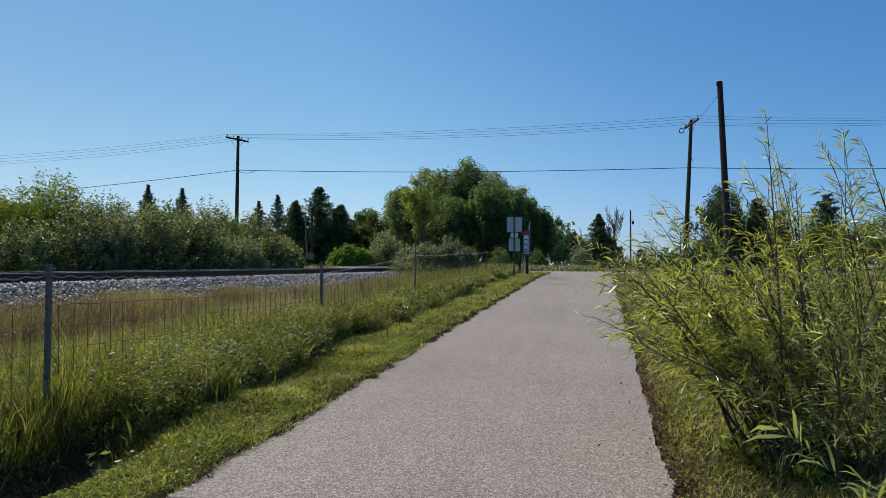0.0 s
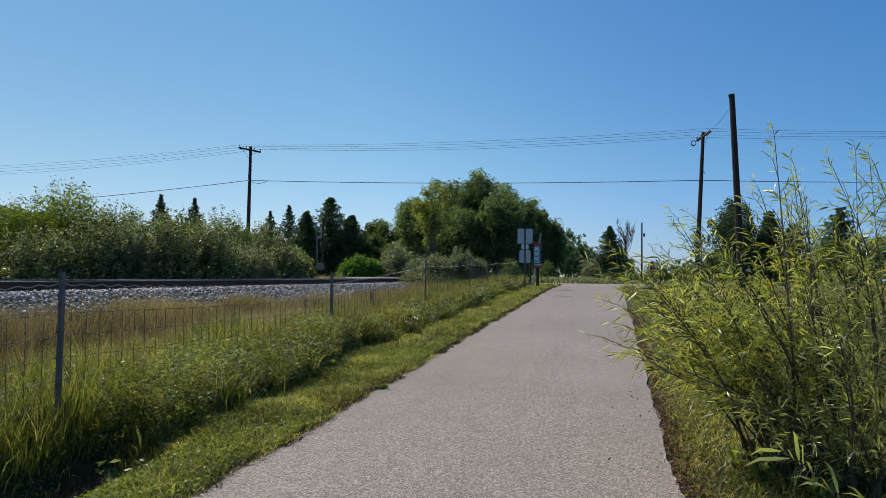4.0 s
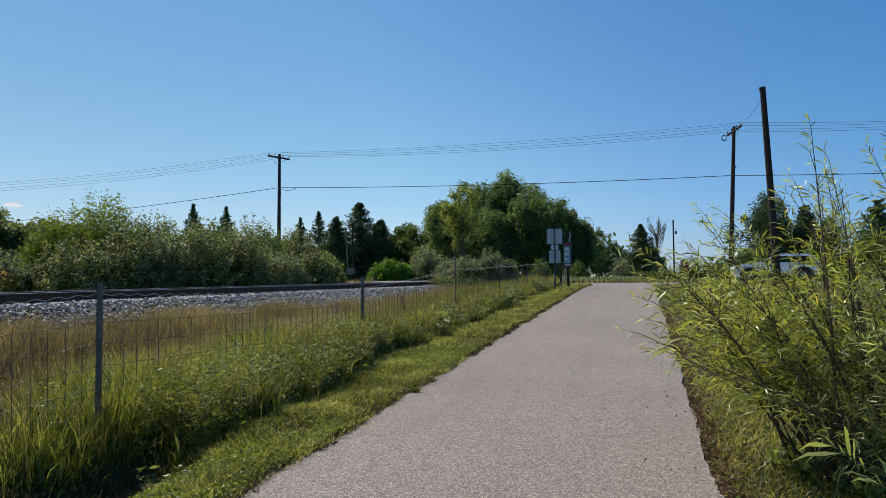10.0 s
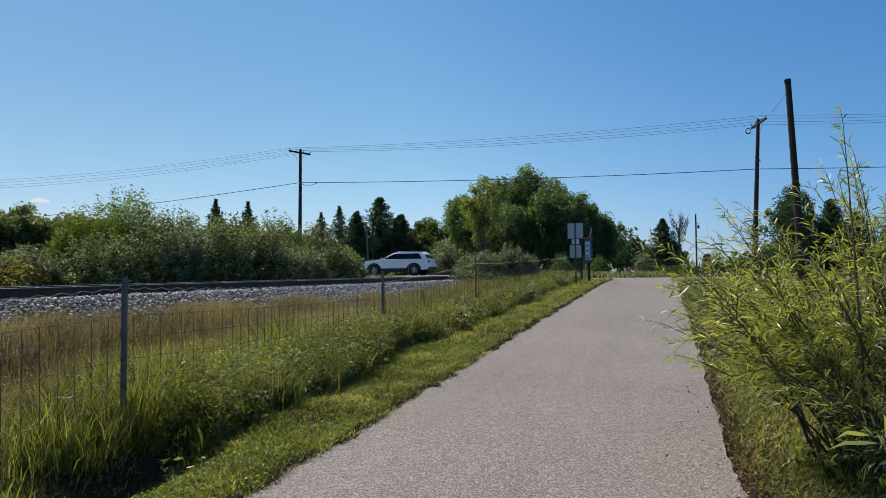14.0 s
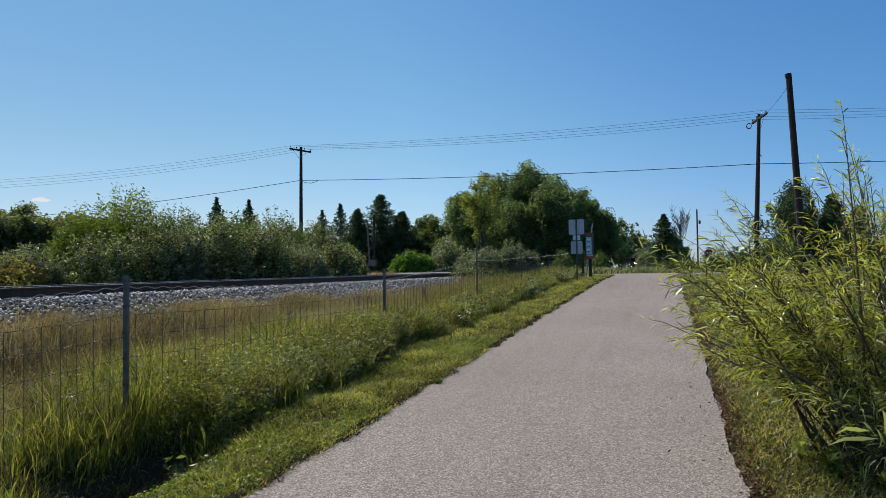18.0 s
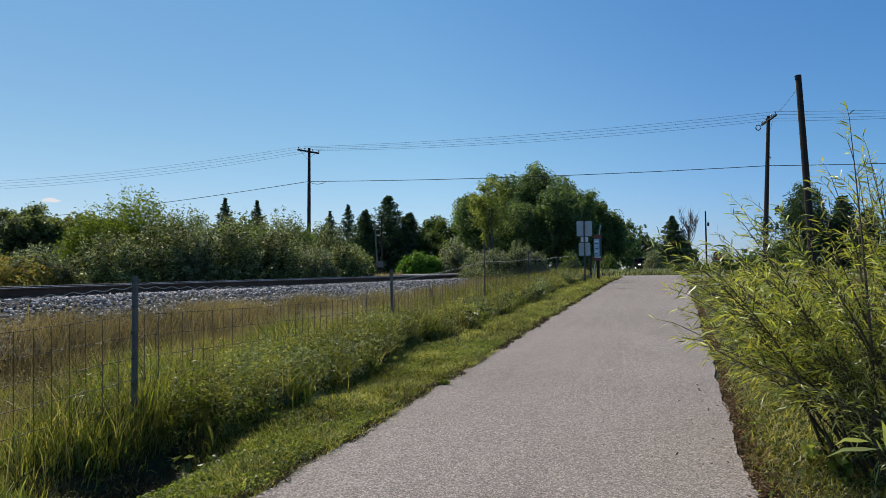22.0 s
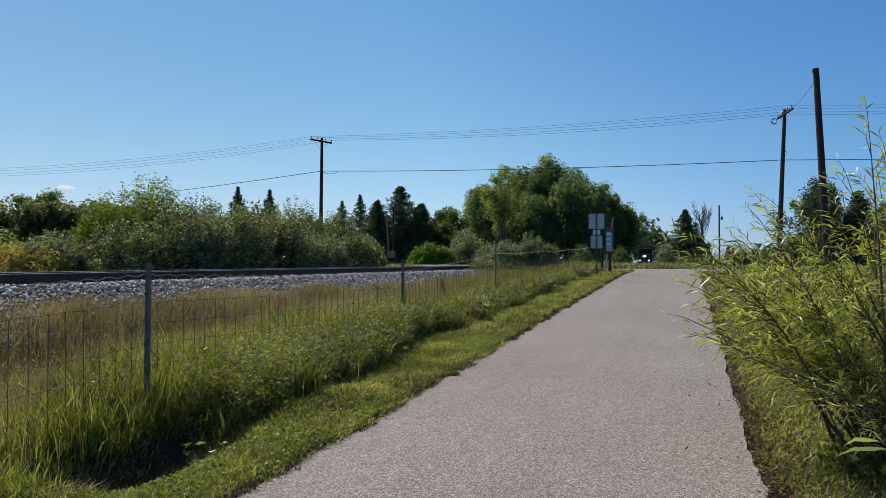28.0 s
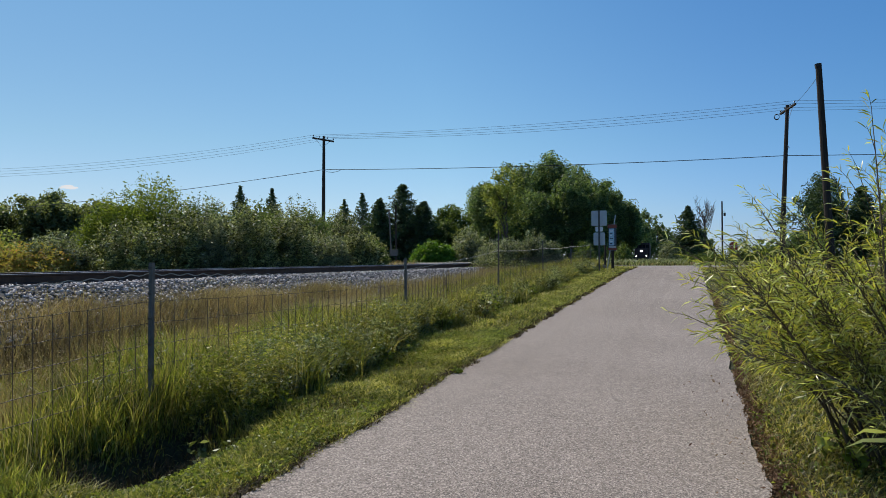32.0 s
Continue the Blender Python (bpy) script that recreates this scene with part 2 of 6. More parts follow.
L_WILLOW = leaf("willow_leaf", [(0.08, 0.10, 0.02), (0.23, 0.27, 0.045), (0.40, 0.43, 0.08), (0.46, 0.40, 0.09), (0.36, 0.43, 0.10), (0.74, 0.73, 0.48)], 0.5, 0.32, 0.35, 1.5, 0.6)
L_PALE = leaf("long_pale_willow_leaf", [(0.16, 0.19, 0.05), (0.34, 0.36, 0.11), (0.56, 0.56, 0.30)], 0.5, 0.34, 0.2, 1.5, 0.55)
L_LIGHT = leaf("light_willow_tree_leaf", [(0.085, 0.12, 0.02), (0.17, 0.225, 0.035), (0.28, 0.335, 0.065)], 0.46, 0.5, 0.4, 0.6)
L_SHRUB = leaf("grey_green_shrub_leaf", [(0.035, 0.048, 0.02), (0.12, 0.145, 0.05), (0.255, 0.285, 0.105), (0.52, 0.54, 0.30)], 0.30, 0.42, 0.5, 0.7, 0.3)
L_OLIVE = leaf("silvery_olive_leaf", [(0.06, 0.075, 0.038), (0.16, 0.19, 0.10), (0.28, 0.31, 0.19), (0.42, 0.44, 0.30)], 0.36, 0.4, 0.45, 1.2, 0.4)
L_DARK = leaf("dark_deciduous_leaf", [(0.06, 0.10, 0.042), (0.14, 0.205, 0.078), (0.28, 0.36, 0.155)], 0.42, 0.45, 0.45, 0.35, 0.35)
L_PINE = leaf("pine_needles", [(0.038, 0.064, 0.032), (0.075, 0.12, 0.054), (0.14, 0.195, 0.09)], 0.25, 0.55, 0.4, 0.5)
L_MID = leaf("mid_green_leaf", [(0.06, 0.095, 0.026), (0.115, 0.165, 0.045), (0.19, 0.245, 0.08)], 0.4, 0.5, 0.4, 0.4)
L_YELLOW = leaf("yellow_green_leaf", [(0.11, 0.14, 0.036), (0.25, 0.29, 0.07), (0.42, 0.45, 0.15)], 0.42, 0.5, 0.35, 0.6)
L_RUSSET = leaf("russet_shrub_leaf", [(0.24, 0.25, 0.06), (0.38, 0.33, 0.09), (0.36, 0.21, 0.085)], 0.42, 0.55, 0.35, 0.6)
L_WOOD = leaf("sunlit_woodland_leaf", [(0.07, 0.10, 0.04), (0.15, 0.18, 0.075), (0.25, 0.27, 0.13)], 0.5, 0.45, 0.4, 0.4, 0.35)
L_VINE = leaf("bright_vine_leaf", [(0.084, 0.18, 0.0216), (0.144, 0.264, 0.036), (0.204, 0.324, 0.054)], 0.4, 0.45, 0.3, 0.8)

G_MOWN = leaf("mown_grass", [(0.05, 0.06, 0.017), (0.195, 0.215, 0.048), (0.39, 0.38, 0.10), (0.57, 0.49, 0.24)], 0.42, 0.45, 0.55, 1.3, 0.3)
G_TALL = leaf("tall_green_grass", [(0.04, 0.055, 0.012), (0.14, 0.17, 0.032), (0.26, 0.295, 0.05), (0.47, 0.46, 0.14)], 0.36, 0.42, 0.6, 1.1, 0.3)
G_GOLD = leaf("yellowing_tall_grass", [(0.09, 0.085, 0.022), (0.21, 0.20, 0.05), (0.35, 0.31, 0.10), (0.50, 0.43, 0.20)], 0.42, 0.45, 0.5, 0.9, 0.4)
G_BROWN = leaf("russet_dry_grass", [(0.09, 0.064, 0.048), (0.24, 0.172, 0.125), (0.45, 0.35, 0.25), (0.22, 0.195, 0.09)], 0.36, 0.6, 0.5, 0.9, 0.3)
G_TAN = leaf("pale_seed_heads", [(0.26, 0.21, 0.14), (0.38, 0.31, 0.22), (0.44, 0.37, 0.28)], 0.3, 0.7, 0.3, 0.6)
G_WEED = leaf("broad_weed_leaf", [(0.07, 0.09, 0.02), (0.18, 0.22, 0.035), (0.36, 0.39, 0.07)], 0.42, 0.4, 0.35, 1.2, 0.35)
G_LITTER = leaf("fallen_leaf_litter", [(0.10, 0.05, 0.03), (0.20, 0.11, 0.06), (0.30, 0.20, 0.11)], 0.1, 0.8, 0.3, 2.0)

G_FORB = leaf("leafy_ditch_weed", [(0.07, 0.07, 0.014), (0.23, 0.23, 0.045), (0.42, 0.40, 0.09), (0.60, 0.53, 0.22)], 0.45, 0.4, 0.5, 1.2, 0.4)
G_CLOVER = leaf("small_verge_leaf", [(0.07, 0.095, 0.02), (0.19, 0.235, 0.045), (0.36, 0.39, 0.10)], 0.4, 0.45, 0.5, 1.6, 0.25)
# dark browns for the edge thatch, and for shade on the hollow's weeds
G_THATCH = leaf("dead_thatch_and_shade", [(0.035, 0.025, 0.016), (0.07, 0.05, 0.03), (0.13, 0.095, 0.055), (0.06, 0.065, 0.02)], 0.15, 0.85, 0.3, 2.0)
G_STALK = leaf("dry_seed_stalk", [(0.20, 0.15, 0.08), (0.30, 0.24, 0.13), (0.36, 0.31, 0.17)], 0.3, 0.7, 0.3, 1.0)

M_CARWHITE = plain("white_car_paint", (0.74, 0.75, 0.76), (0.80, 0.81, 0.82), 2, 0.22, 0, 0.0, 30, 0.001, 0.6)
M_CARNAVY = plain("dark_blue_car_paint", (0.006, 0.008, 0.016), (0.010, 0.012, 0.022), 2, 0.35, 0.0, 0.0, 30, 0.001, 0.35)
M_CLAD = plain("black_plastic_cladding", (0.016, 0.016, 0.017), (0.03, 0.03, 0.032), 8, 0.7, 0, 0.1, 60)
M_RUBBER = plain("tyre_rubber", (0.014, 0.014, 0.014), (0.03, 0.029, 0.028), 12, 0.85, 0, 0.2, 60)
M_ALLOY = plain("alloy_rim", (0.36, 0.37, 0.38), (0.5, 0.51, 0.52), 8, 0.4, 0.7, 0.03, 60)
M_TAIL = plain("red_lamp_lens", (0.30, 0.01, 0.01), (0.40, 0.02, 0.015), 8, 0.15, 0, 0.0, 60)
M_LENS = plain("clear_lamp_lens", (0.55, 0.57, 0.60), (0.70, 0.72, 0.75), 8, 0.12, 0.3, 0.0, 60)
M_CARGLASS = plain("tinted_car_glass", (0.006, 0.008, 0.010), (0.012, 0.015, 0.018), 3, 0.12, 0, 0.0, 40, 0.001, 0.18)
M_LOCO = plain("grimy_dark_red_loco_paint", (0.035, 0.016, 0.014), (0.065, 0.03, 0.025), 1.2, 0.6, 0, 0.1, 20)
M_LOCODARK = plain("grimy_black_loco_steel", (0.018, 0.017, 0.017), (0.045, 0.042, 0.04), 2, 0.7, 0.2, 0.15, 20)
M_LAMP = glow("lit_headlamp", (1.0, 0.90, 0.74), 14)
M_DITCH = glow("lit_ditch_lamp", (1.0, 0.90, 0.76), 9)

# ---- mesh helpers ----
def mesh_of(name, bm, material, smooth=False):
    me = bpy.data.meshes.new(name)
    bm.to_mesh(me)
    bm.free()
    if material:
        me.materials.append(material)
    if smooth:
        me.shade_smooth()
    return me


def part(name, bm, material, parent, label="", smooth=False):
    """One mesh object under a thing or a part (or on its own, with no parent)."""
    ob = new(name, mesh_of(name, bm, material, smooth))
    if parent is not None:
        ob.parent = parent
    if label:
        tagged(ob, label)
    return ob


def raw(name, verts, faces, material, parent=None, smooth=False):
    me = bpy.data.meshes.new(name)
    me.from_pydata(verts, [], faces)
    me.materials.append(material)
    if smooth:
        me.shade_smooth()
    ob = new(name, me)
    if parent is not None:
        ob.parent = parent
    return ob


def block(bm, x0, x1, y0, y1, z0, z1, m=None):
    vs = [bm.verts.new((x, y, z)) for z in (z0, z1) for x, y in ((x0, y0), (x1, y0), (x1, y1), (x0, y1))]
    for f in ((0, 3, 2, 1), (4, 5, 6, 7), (0, 1, 5, 4), (1, 2, 6, 5), (2, 3, 7, 6), (3, 0, 4, 7)):
        bm.faces.new([vs[i] for i in f])
    if m is not None:
        bmesh.ops.transform(bm, matrix=m, verts=vs)
    return vs


def bevelled(bm, w, seg=2):
    bmesh.ops.bevel(bm, geom=bm.edges[:], offset=w, segments=seg, affect="EDGES", profile=0.5)
    return bm


def box(x0, x1, y0, y1, z0, z1, bevel=0.0):
    bm = bmesh.new()
    block(bm, x0, x1, y0, y1, z0, z1)
    return bevelled(bm, bevel) if bevel else bm


def tube(bm, points, radii, sides=6, cap=True):
    """A tapered tube along points."""
    pts = [Vector(p) for p in points]
    rings = []
    for i, p in enumerate(pts):
        d = (pts[min(i + 1, len(pts) - 1)] - pts[max(i - 1, 0)]).normalized()
        a = d.orthogonal().normalized() if abs(d.z) < 0.9 else d.cross(Vector((0, 1, 0))).normalized()
        b = d.cross(a)
        r = radii[i] if isinstance(radii, (list, tuple)) else radii
        rings.append([bm.verts.new(p + (a * math.cos(k * math.tau / sides) + b * math.sin(k * math.tau / sides)) * r) for k in range(sides)])
    for r0, r1 in zip(rings, rings[1:]):
        for k in range(sides):
            bm.faces.new((r0[k], r0[(k + 1) % sides], r1[(k + 1) % sides], r1[k]))
    if cap and sides > 2:
        bm.faces.new(rings[0][::-1])
        bm.faces.new(rings[-1])
    return bm


def disc(bm, m, r, depth, sides=20):
    """A cylinder along local x, from 0 to depth."""
    ring = []
    for x in (0, depth):
        ring.append([bm.verts.new(m @ Vector((x, r * math.cos(k * math.tau / sides), r * math.sin(k * math.tau / sides)))) for k in range(sides)])
    for k in range(sides):
        bm.faces.new((ring[0][k], ring[1][k], ring[1][(k + 1) % sides], ring[0][(k + 1) % sides]))
    bm.faces.new(ring[0])
    bm.faces.new(ring[1][::-1])
    return bm


def fast_mesh(name, verts, loops, sizes, material, smooth=False):
    """A mesh from arrays: verts (n, 3), corner indices, corners of each face."""
    me = bpy.data.meshes.new(name)
    me.vertices.add(len(verts))
    me.vertices.foreach_set("co", np.asarray(verts, np.float32).ravel())
    me.loops.add(len(loops))
    me.loops.foreach_set("vertex_index", np.asarray(loops, np.int32))
    starts = np.concatenate([[0], np.cumsum(sizes)[:-1]])
    me.polygons.add(len(sizes))
    me.polygons.foreach_set("loop_start", np.asarray(starts, np.int32))
    me.polygons.foreach_set("loop_total", np.asarray(sizes, np.int32))
    me.update(calc_edges=True)
    me.validate()
    me.materials.append(material)
    if smooth:
        me.shade_smooth()
    return me


rng = np.random.default_rng(7)


def blades(name, x, y, h, w, material, lean=0.35, wind=(0.25, -0.05), z=None, bend=1.0):
    """Grass: each blade a bent, tapering ribbon of a quad and a tip, rooted on the ground."""
    n = len(x)
    if z is None:
        z = ground_z(x, y)
    a = rng.uniform(0, math.tau, n)
    ld = rng.normal(0, lean, (n, 2)) + np.array(wind)
    side = np.stack([np.cos(a), np.sin(a), np.zeros(n)], 1) * (w / 2)[:, None]
    base = np.stack([x, y, z - 0.02], 1)
    mid = base + np.stack([ld[:, 0] * h * 0.30, ld[:, 1] * h * 0.30, h * 0.58], 1)
    tip = base + np.stack([ld[:, 0] * h * 0.95 * bend, ld[:, 1] * h * 0.95 * bend, h * (1 - 0.12 * (ld ** 2).sum(1).clip(0, 3))], 1)
    v = np.stack([base - side, base + side, mid + side * 0.8, mid - side * 0.8, tip], 1).reshape(-1, 3)
    k = np.arange(n)[:, None] * 5
    loops = (k + np.array([[0, 1, 2, 3, 3, 2, 4]])).ravel()
    return new(name, fast_mesh(name, v, loops, np.tile([4, 3], n), material))


def leaves(centers, size, rng, ratio=0.5, up=0.3, droop=None):
    """Corner arrays of folded leaves (two triangles each side of the midrib) at centers."""
    n = len(centers)
    d = rng.normal(0, 1, (n, 3))
    d[:, 2] = d[:, 2] * 0.6 + (up if droop is None else droop)
    d /= np.linalg.norm(d, axis=1)[:, None] + 1e-9
    s = np.cross(d, rng.normal(0, 1, (n, 3)))
    s /= np.linalg.norm(s, axis=1)[:, None] + 1e-9
    nn = np.cross(d, s)
    L = (size * rng.uniform(0.6, 1.4, n))[:, None]
    a, b = centers - d * L * 0.5, centers + d * L * 0.5
    w = s * L * ratio * 0.5
    lift = nn * L * 0.10
    v = np.stack([a, centers + w + lift, b, centers - w + lift], 1).reshape(-1, 3)
    return v


def leaf_mesh(name, v, material):
    n = len(v) // 4
    k = np.arange(n)[:, None] * 4
    loops = (k + np.array([[0, 1, 2, 0, 2, 3]])).ravel()
    return fast_mesh(name, v, loops, np.full(2 * n, 3), material)


# ---- the plan ----
# +Y runs along the path towards the road; the path rises to it.
PATH_L, PATH_R = -2.54, 0.41
FENCE_X = -4.45
ROAD_0, ROAD_1 = 37.6, 44.6
LANE_Y = 42.5
TOP = 1.11
RAIL_Z = 1.36


def track_x(y):
    return -11.05 + 0.0105 * np.minimum(y, 400)


def fall(y):
    """The line runs gently downhill beyond the road."""
    return 0.0093 * np.clip(np.asarray(y, float) - 50, 0, 350)


def smooth01(v):
    v = np.clip(v, 0, 1)
    return v * v * (3 - 2 * v)


def slope_z(y):
    y = np.asarray(y, float)
    return np.where(y < 30, 0.0343 * np.maximum(y, -25), 1.029 + (TOP - 1.029) * smooth01((y - 30) / 7.5) * 1.0)


def road_z(x):
    x = np.asarray(x, float)
    return TOP + 0.01 + (RAIL_Z - 0.01 - TOP - 0.01) * smooth01(1 - np.maximum(x + 10.6, 0) / 7.0)


def hollow_at(x, y):
    """1 in the hollow added between the fence and the verge to hold shade, 0 away from it."""
    return np.exp(-((x + 3.80) / 0.42) ** 4 - ((y - 4.40) / 0.75) ** 4)


def ground_z(x, y):
    x, y = np.asarray(x, float), np.asarray(y, float)
    z = slope_z(y)
    # shallow swale beyond the fence
    z = z - 0.17 * smooth01((-x - 4.6) / 1.5) * smooth01((x + 9.4) / 1.2) * smooth01((36 - y) / 8)
    # hollow at the foot of the fence, dug so that this patch lies in shade
    z = z - 0.30 * hollow_at(x, y)
    # railway formation
    off = np.abs(x - track_x(y))
    emb = smooth01((3.9 - off) / 1.4)
    z = z * (1 - emb) + np.maximum(z, 0.66) * emb
    # level field beyond the track
    far = smooth01((-x - 13.0) / 2.5)
    z = z * (1 - far) + np.maximum(z, 0.85) * far
    # the road's bed
    onroad = smooth01((5.2 - np.abs(y - 41.1)) / 1.6)
    z = z * (1 - onroad) + (road_z(x) - 0.06) * onroad
    # small unevenness away from the paving
    away = smooth01(np.maximum(np.maximum(PATH_L - 0.1 - x, x - PATH_R - 0.1), 0) / 1.0) * (1 - onroad)
    z = z + away * 0.035 * (np.sin(x * 2.1 + np.sin(y * 1.3)) + np.sin(y * 1.7 + x * 0.6))
    return z - fall(y)


def steps(*runs):
    out = []
    for a, b, s in runs:
        out += list(np.arange(a, b, s))
    return np.array(out + [runs[-1][1]])


def grid_mesh(name, xs, ys, zfun, material):
    X, Y = np.meshgrid(xs, ys)
    v = np.stack([X.ravel(), Y.ravel(), zfun(X, Y).ravel()], 1)
    nx, ny = len(xs), len(ys)
    i, j = np.meshgrid(np.arange(nx - 1), np.arange(ny - 1))
    a = (j * nx + i).ravel()
    loops = np.stack([a, a + 1, a + nx + 1, a + nx], 1).ravel()
    return new(name, fast_mesh(name, v, loops, np.full(len(a), 4), material, True))


gx = steps((-2600, -200, 300), (-200, -30, 12), (-30, -15, 1.5), (-15, 4, 0.25), (4, 30, 1.6), (30, 200, 14), (200, 2600, 300))
gy = steps((-2600, -60, 300), (-60, -4, 4), (-4, 48, 0.5), (48, 120, 4), (120, 320, 25), (320, 2900, 280))
tagged(grid_mesh("ground", gx, gy, ground_z, M_GROUND), "uneven grassy ground with bare soil patches", "ground", kind="structure")


def build_path():
    ys = steps((-9, 12, 0.06), (12, 38, 0.2))
    cols = 9
    v, f = [], []
    for j, y in enumerate(ys):
        flare = smooth01((y - 33.2) / 4.6)
        wob = lambda s: 0.035 * noise.noise((y * 3.1, s, 0)) + 0.05 * noise.noise((y * 0.8, s, 3)) + 0.016 * noise.noise((y * 11, s, 8))
        l, r = PATH_L + wob(1.3) - 1.3 * flare ** 2, PATH_R + wob(7.7) + 1.5 * flare ** 2
        z = float(slope_z(y)) + 0.022
        row = [(l, y, z - 0.06)] + [(l + (r - l) * k / (cols - 1), y, z + 0.018 * (1 - (2 * k / (cols - 1) - 1) ** 2)) for k in range(cols)] + [(r, y, z - 0.06)]
        v += row
    m = cols + 2
    for j in range(len(ys) - 1):
        for k in range(m - 1):
            a = j * m + k
            f.append((a, a + 1, a + m + 1, a + m))
    ob = raw("path", v, f, M_PATH)
    tagged(ob, "pale worn asphalt walking path with ragged edges", "path", kind="structure")


build_path()


def build_shadow_bands():
    """Dark bands laid on the asphalt in place of the signs' cast shadows."""
    r = random.Random(12)
    for x0, x1, y, dy, w in ((-2.22, -1.1, 24.75, -0.55, 0.055), (-2.2, -1.65, 29.55, -0.27, 0.05)):
        v, f = [], []
        n = 22
        for k in range(n + 1):
            x = x0 + (x1 - x0) * k / n
            yy = y + dy * k / n + 0.05 * noise.noise((x * 2.0, y, 0)) + 0.02 * noise.noise((x * 9, y, 2))
            ww = w * (0.45 + 0.55 * math.sin(math.pi * k / n)) * r.uniform(0.7, 1.2)
            z = float(slope_z(yy)) + 0.0445
            v += [(x, yy - ww, z - 0.035 * ww), (x, yy + ww, z + 0.035 * ww)]
        f = [(2 * k, 2 * k + 2, 2 * k + 3, 2 * k + 1) for k in range(n)]
        tagged(raw("sealed_crack", v, f, M_TIE), "dark band across the asphalt path, standing in for a sign's shadow", "crack", "cracks in the path", kind="structure")


build_shadow_bands()


def build_road():
    xs = steps((-180, -20, 8), (-20, 5, 0.5), (5, 180, 8))
    ys = np.array([ROAD_0 - 0.02, ROAD_0, 39.3, 41.1, 42.9, ROAD_1, ROAD_1 + 0.02])
    crown = lambda X, Y: road_z(X) + 0.03 * (1 - ((Y - 41.1) / 3.5) ** 2).clip(-0.5, 1) - 0.12 * ((Y < ROAD_0 - 0.01) | (Y > ROAD_1 + 0.01))
    tagged(grid_mesh("road", xs, ys, crown, M_ROAD), "pale grey asphalt road crossing the railway", "road", kind="structure")
    for k, (y0, y1) in enumerate(((ROAD_0 - 0.9, ROAD_0 - 0.01), (ROAD_1 + 0.01, ROAD_1 + 1.0))):
        gz = lambda X, Y: road_z(X) - 0.018 + 0.008 * np.sin(X * 3 + Y * 5)
        xs2 = steps((-60, -20, 4), (-20, 6, 0.5), (6, 60, 4))
        tagged(grid_mesh("road_shoulder", xs2, np.linspace(y0, y1, 4), gz, M_BALLAST if k else M_ROAD), "gravelly road shoulder", "road shoulder", kind="structure")


build_road()


# ---- railway ----
def build_track():
    track = tagged(new("railway_track"), "single railway track of rusty rails on grey ballast", "railway track")
    # ballast bed: a trapezium along the track, left open where the road crosses
    prof = [(-3.1, -0.78), (-1.75, -0.215), (1.75, -0.215), (3.1, -0.78)]
    for y0, y1 in ((-30, 37.0), (45.2, 420)):
        ys = steps((y0, min(60, y1), 1.0), (min(60, y1), y1, 20)) if y1 > 60 else steps((y0, y1, 1.0))
        v = [(float(track_x(y)) + px, y, RAIL_Z - float(fall(y)) + pz + 0.02 * math.sin(y * 1.9 + px)) for y in ys for px, pz in prof]
        f = [(j * 4 + k, j * 4 + k + 1, j * 4 + k + 5, j * 4 + k + 4) for j in range(len(ys) - 1) for k in range(3)]
        raw("ballast_bed", v, f, M_BALLAST, track)
    # rails: foot, web and head
    sec = [(-0.07, -0.172), (0.07, -0.172), (0.07, -0.155), (0.012, -0.135), (0.012, -0.045), (0.036, -0.036), (0.036, -0.007), (0.027, 0), (-0.027, 0), (-0.036, -0.007), (-0.036, -0.036), (-0.012, -0.045), (-0.012, -0.135), (-0.07, -0.155)]
    ys = steps((-30, 60, 2.0), (60, 420, 20))
    for o in (-0.7525, 0.7525):
        v = [(float(track_x(y)) + o + a, y, RAIL_Z - float(fall(y)) + b) for y in ys for a, b in sec]
        n = len(sec)
        f = [(j * n + k, j * n + (k + 1) % n, j * n + n + (k + 1) % n, j * n + n + k) for j in range(len(ys) - 1) for k in range(n)]
        ob = raw("rail", v, f, M_RAIL, track)
        ob.data.materials.append(M_RAILHEAD)
        for p in ob.data.polygons:
            if p.index % n in (6, 7):
                p.material_index = 1
    me = None
    for k in range(150):
        y = 2.0 + 0.56 * k
        if 36.6 < y < 45.4:
            continue
        if me is None:
            me = mesh_of("tie", bevelled(block_bm(-1.3, 1.3, -0.115, 0.115, -0.18, 0), 0.012, 1), M_TIE)
        ob = new("tie", me)
        ob.parent = track
        ob.matrix_basis = pose(float(track_x(y)) + random.uniform(-0.04, 0.04), y, RAIL_Z - float(fall(y)) - 0.175 + random.uniform(-0.008, 0.008), 0, 0, random.uniform(-1, 1))
    # loose stones over the near shoulder
    n = 34000
    y = np.concatenate([rng.uniform(4.5, 22, n * 2 // 3), rng.uniform(22, 37, n // 3)])
    u = rng.uniform(-0.6, 3.15, len(y))
    zz = RAIL_Z + np.where(u < 1.75, -0.20, -0.20 - 0.58 * (u - 1.75) / 1.35) + rng.uniform(-0.03, 0.026, len(y))
    c = np.stack([track_x(y) + u, y, zz], 1)
    octa = np.array([[1, 0, 0], [0, 1, 0], [-1, 0, 0], [0, -1, 0], [0, 0, 1], [0, 0, -1]], float)
    s = rng.uniform(0.018, 0.050, (len(y), 1, 1)) * np.array([1.15, 1.15, 0.75])
    v = c[:, None, :] + (octa[None] * rng.uniform(0.5, 1.25, (len(y), 6, 1)) + rng.normal(0, 0.18, (len(y), 6, 3))) * s
    tri = np.array([[0, 1, 4], [1, 2, 4], [2, 3, 4], [3, 0, 4], [1, 0, 5], [2, 1, 5], [3, 2, 5], [0, 3, 5]]).ravel()
    loops = (np.arange(len(y))[:, None] * 6 + tri[None]).ravel()
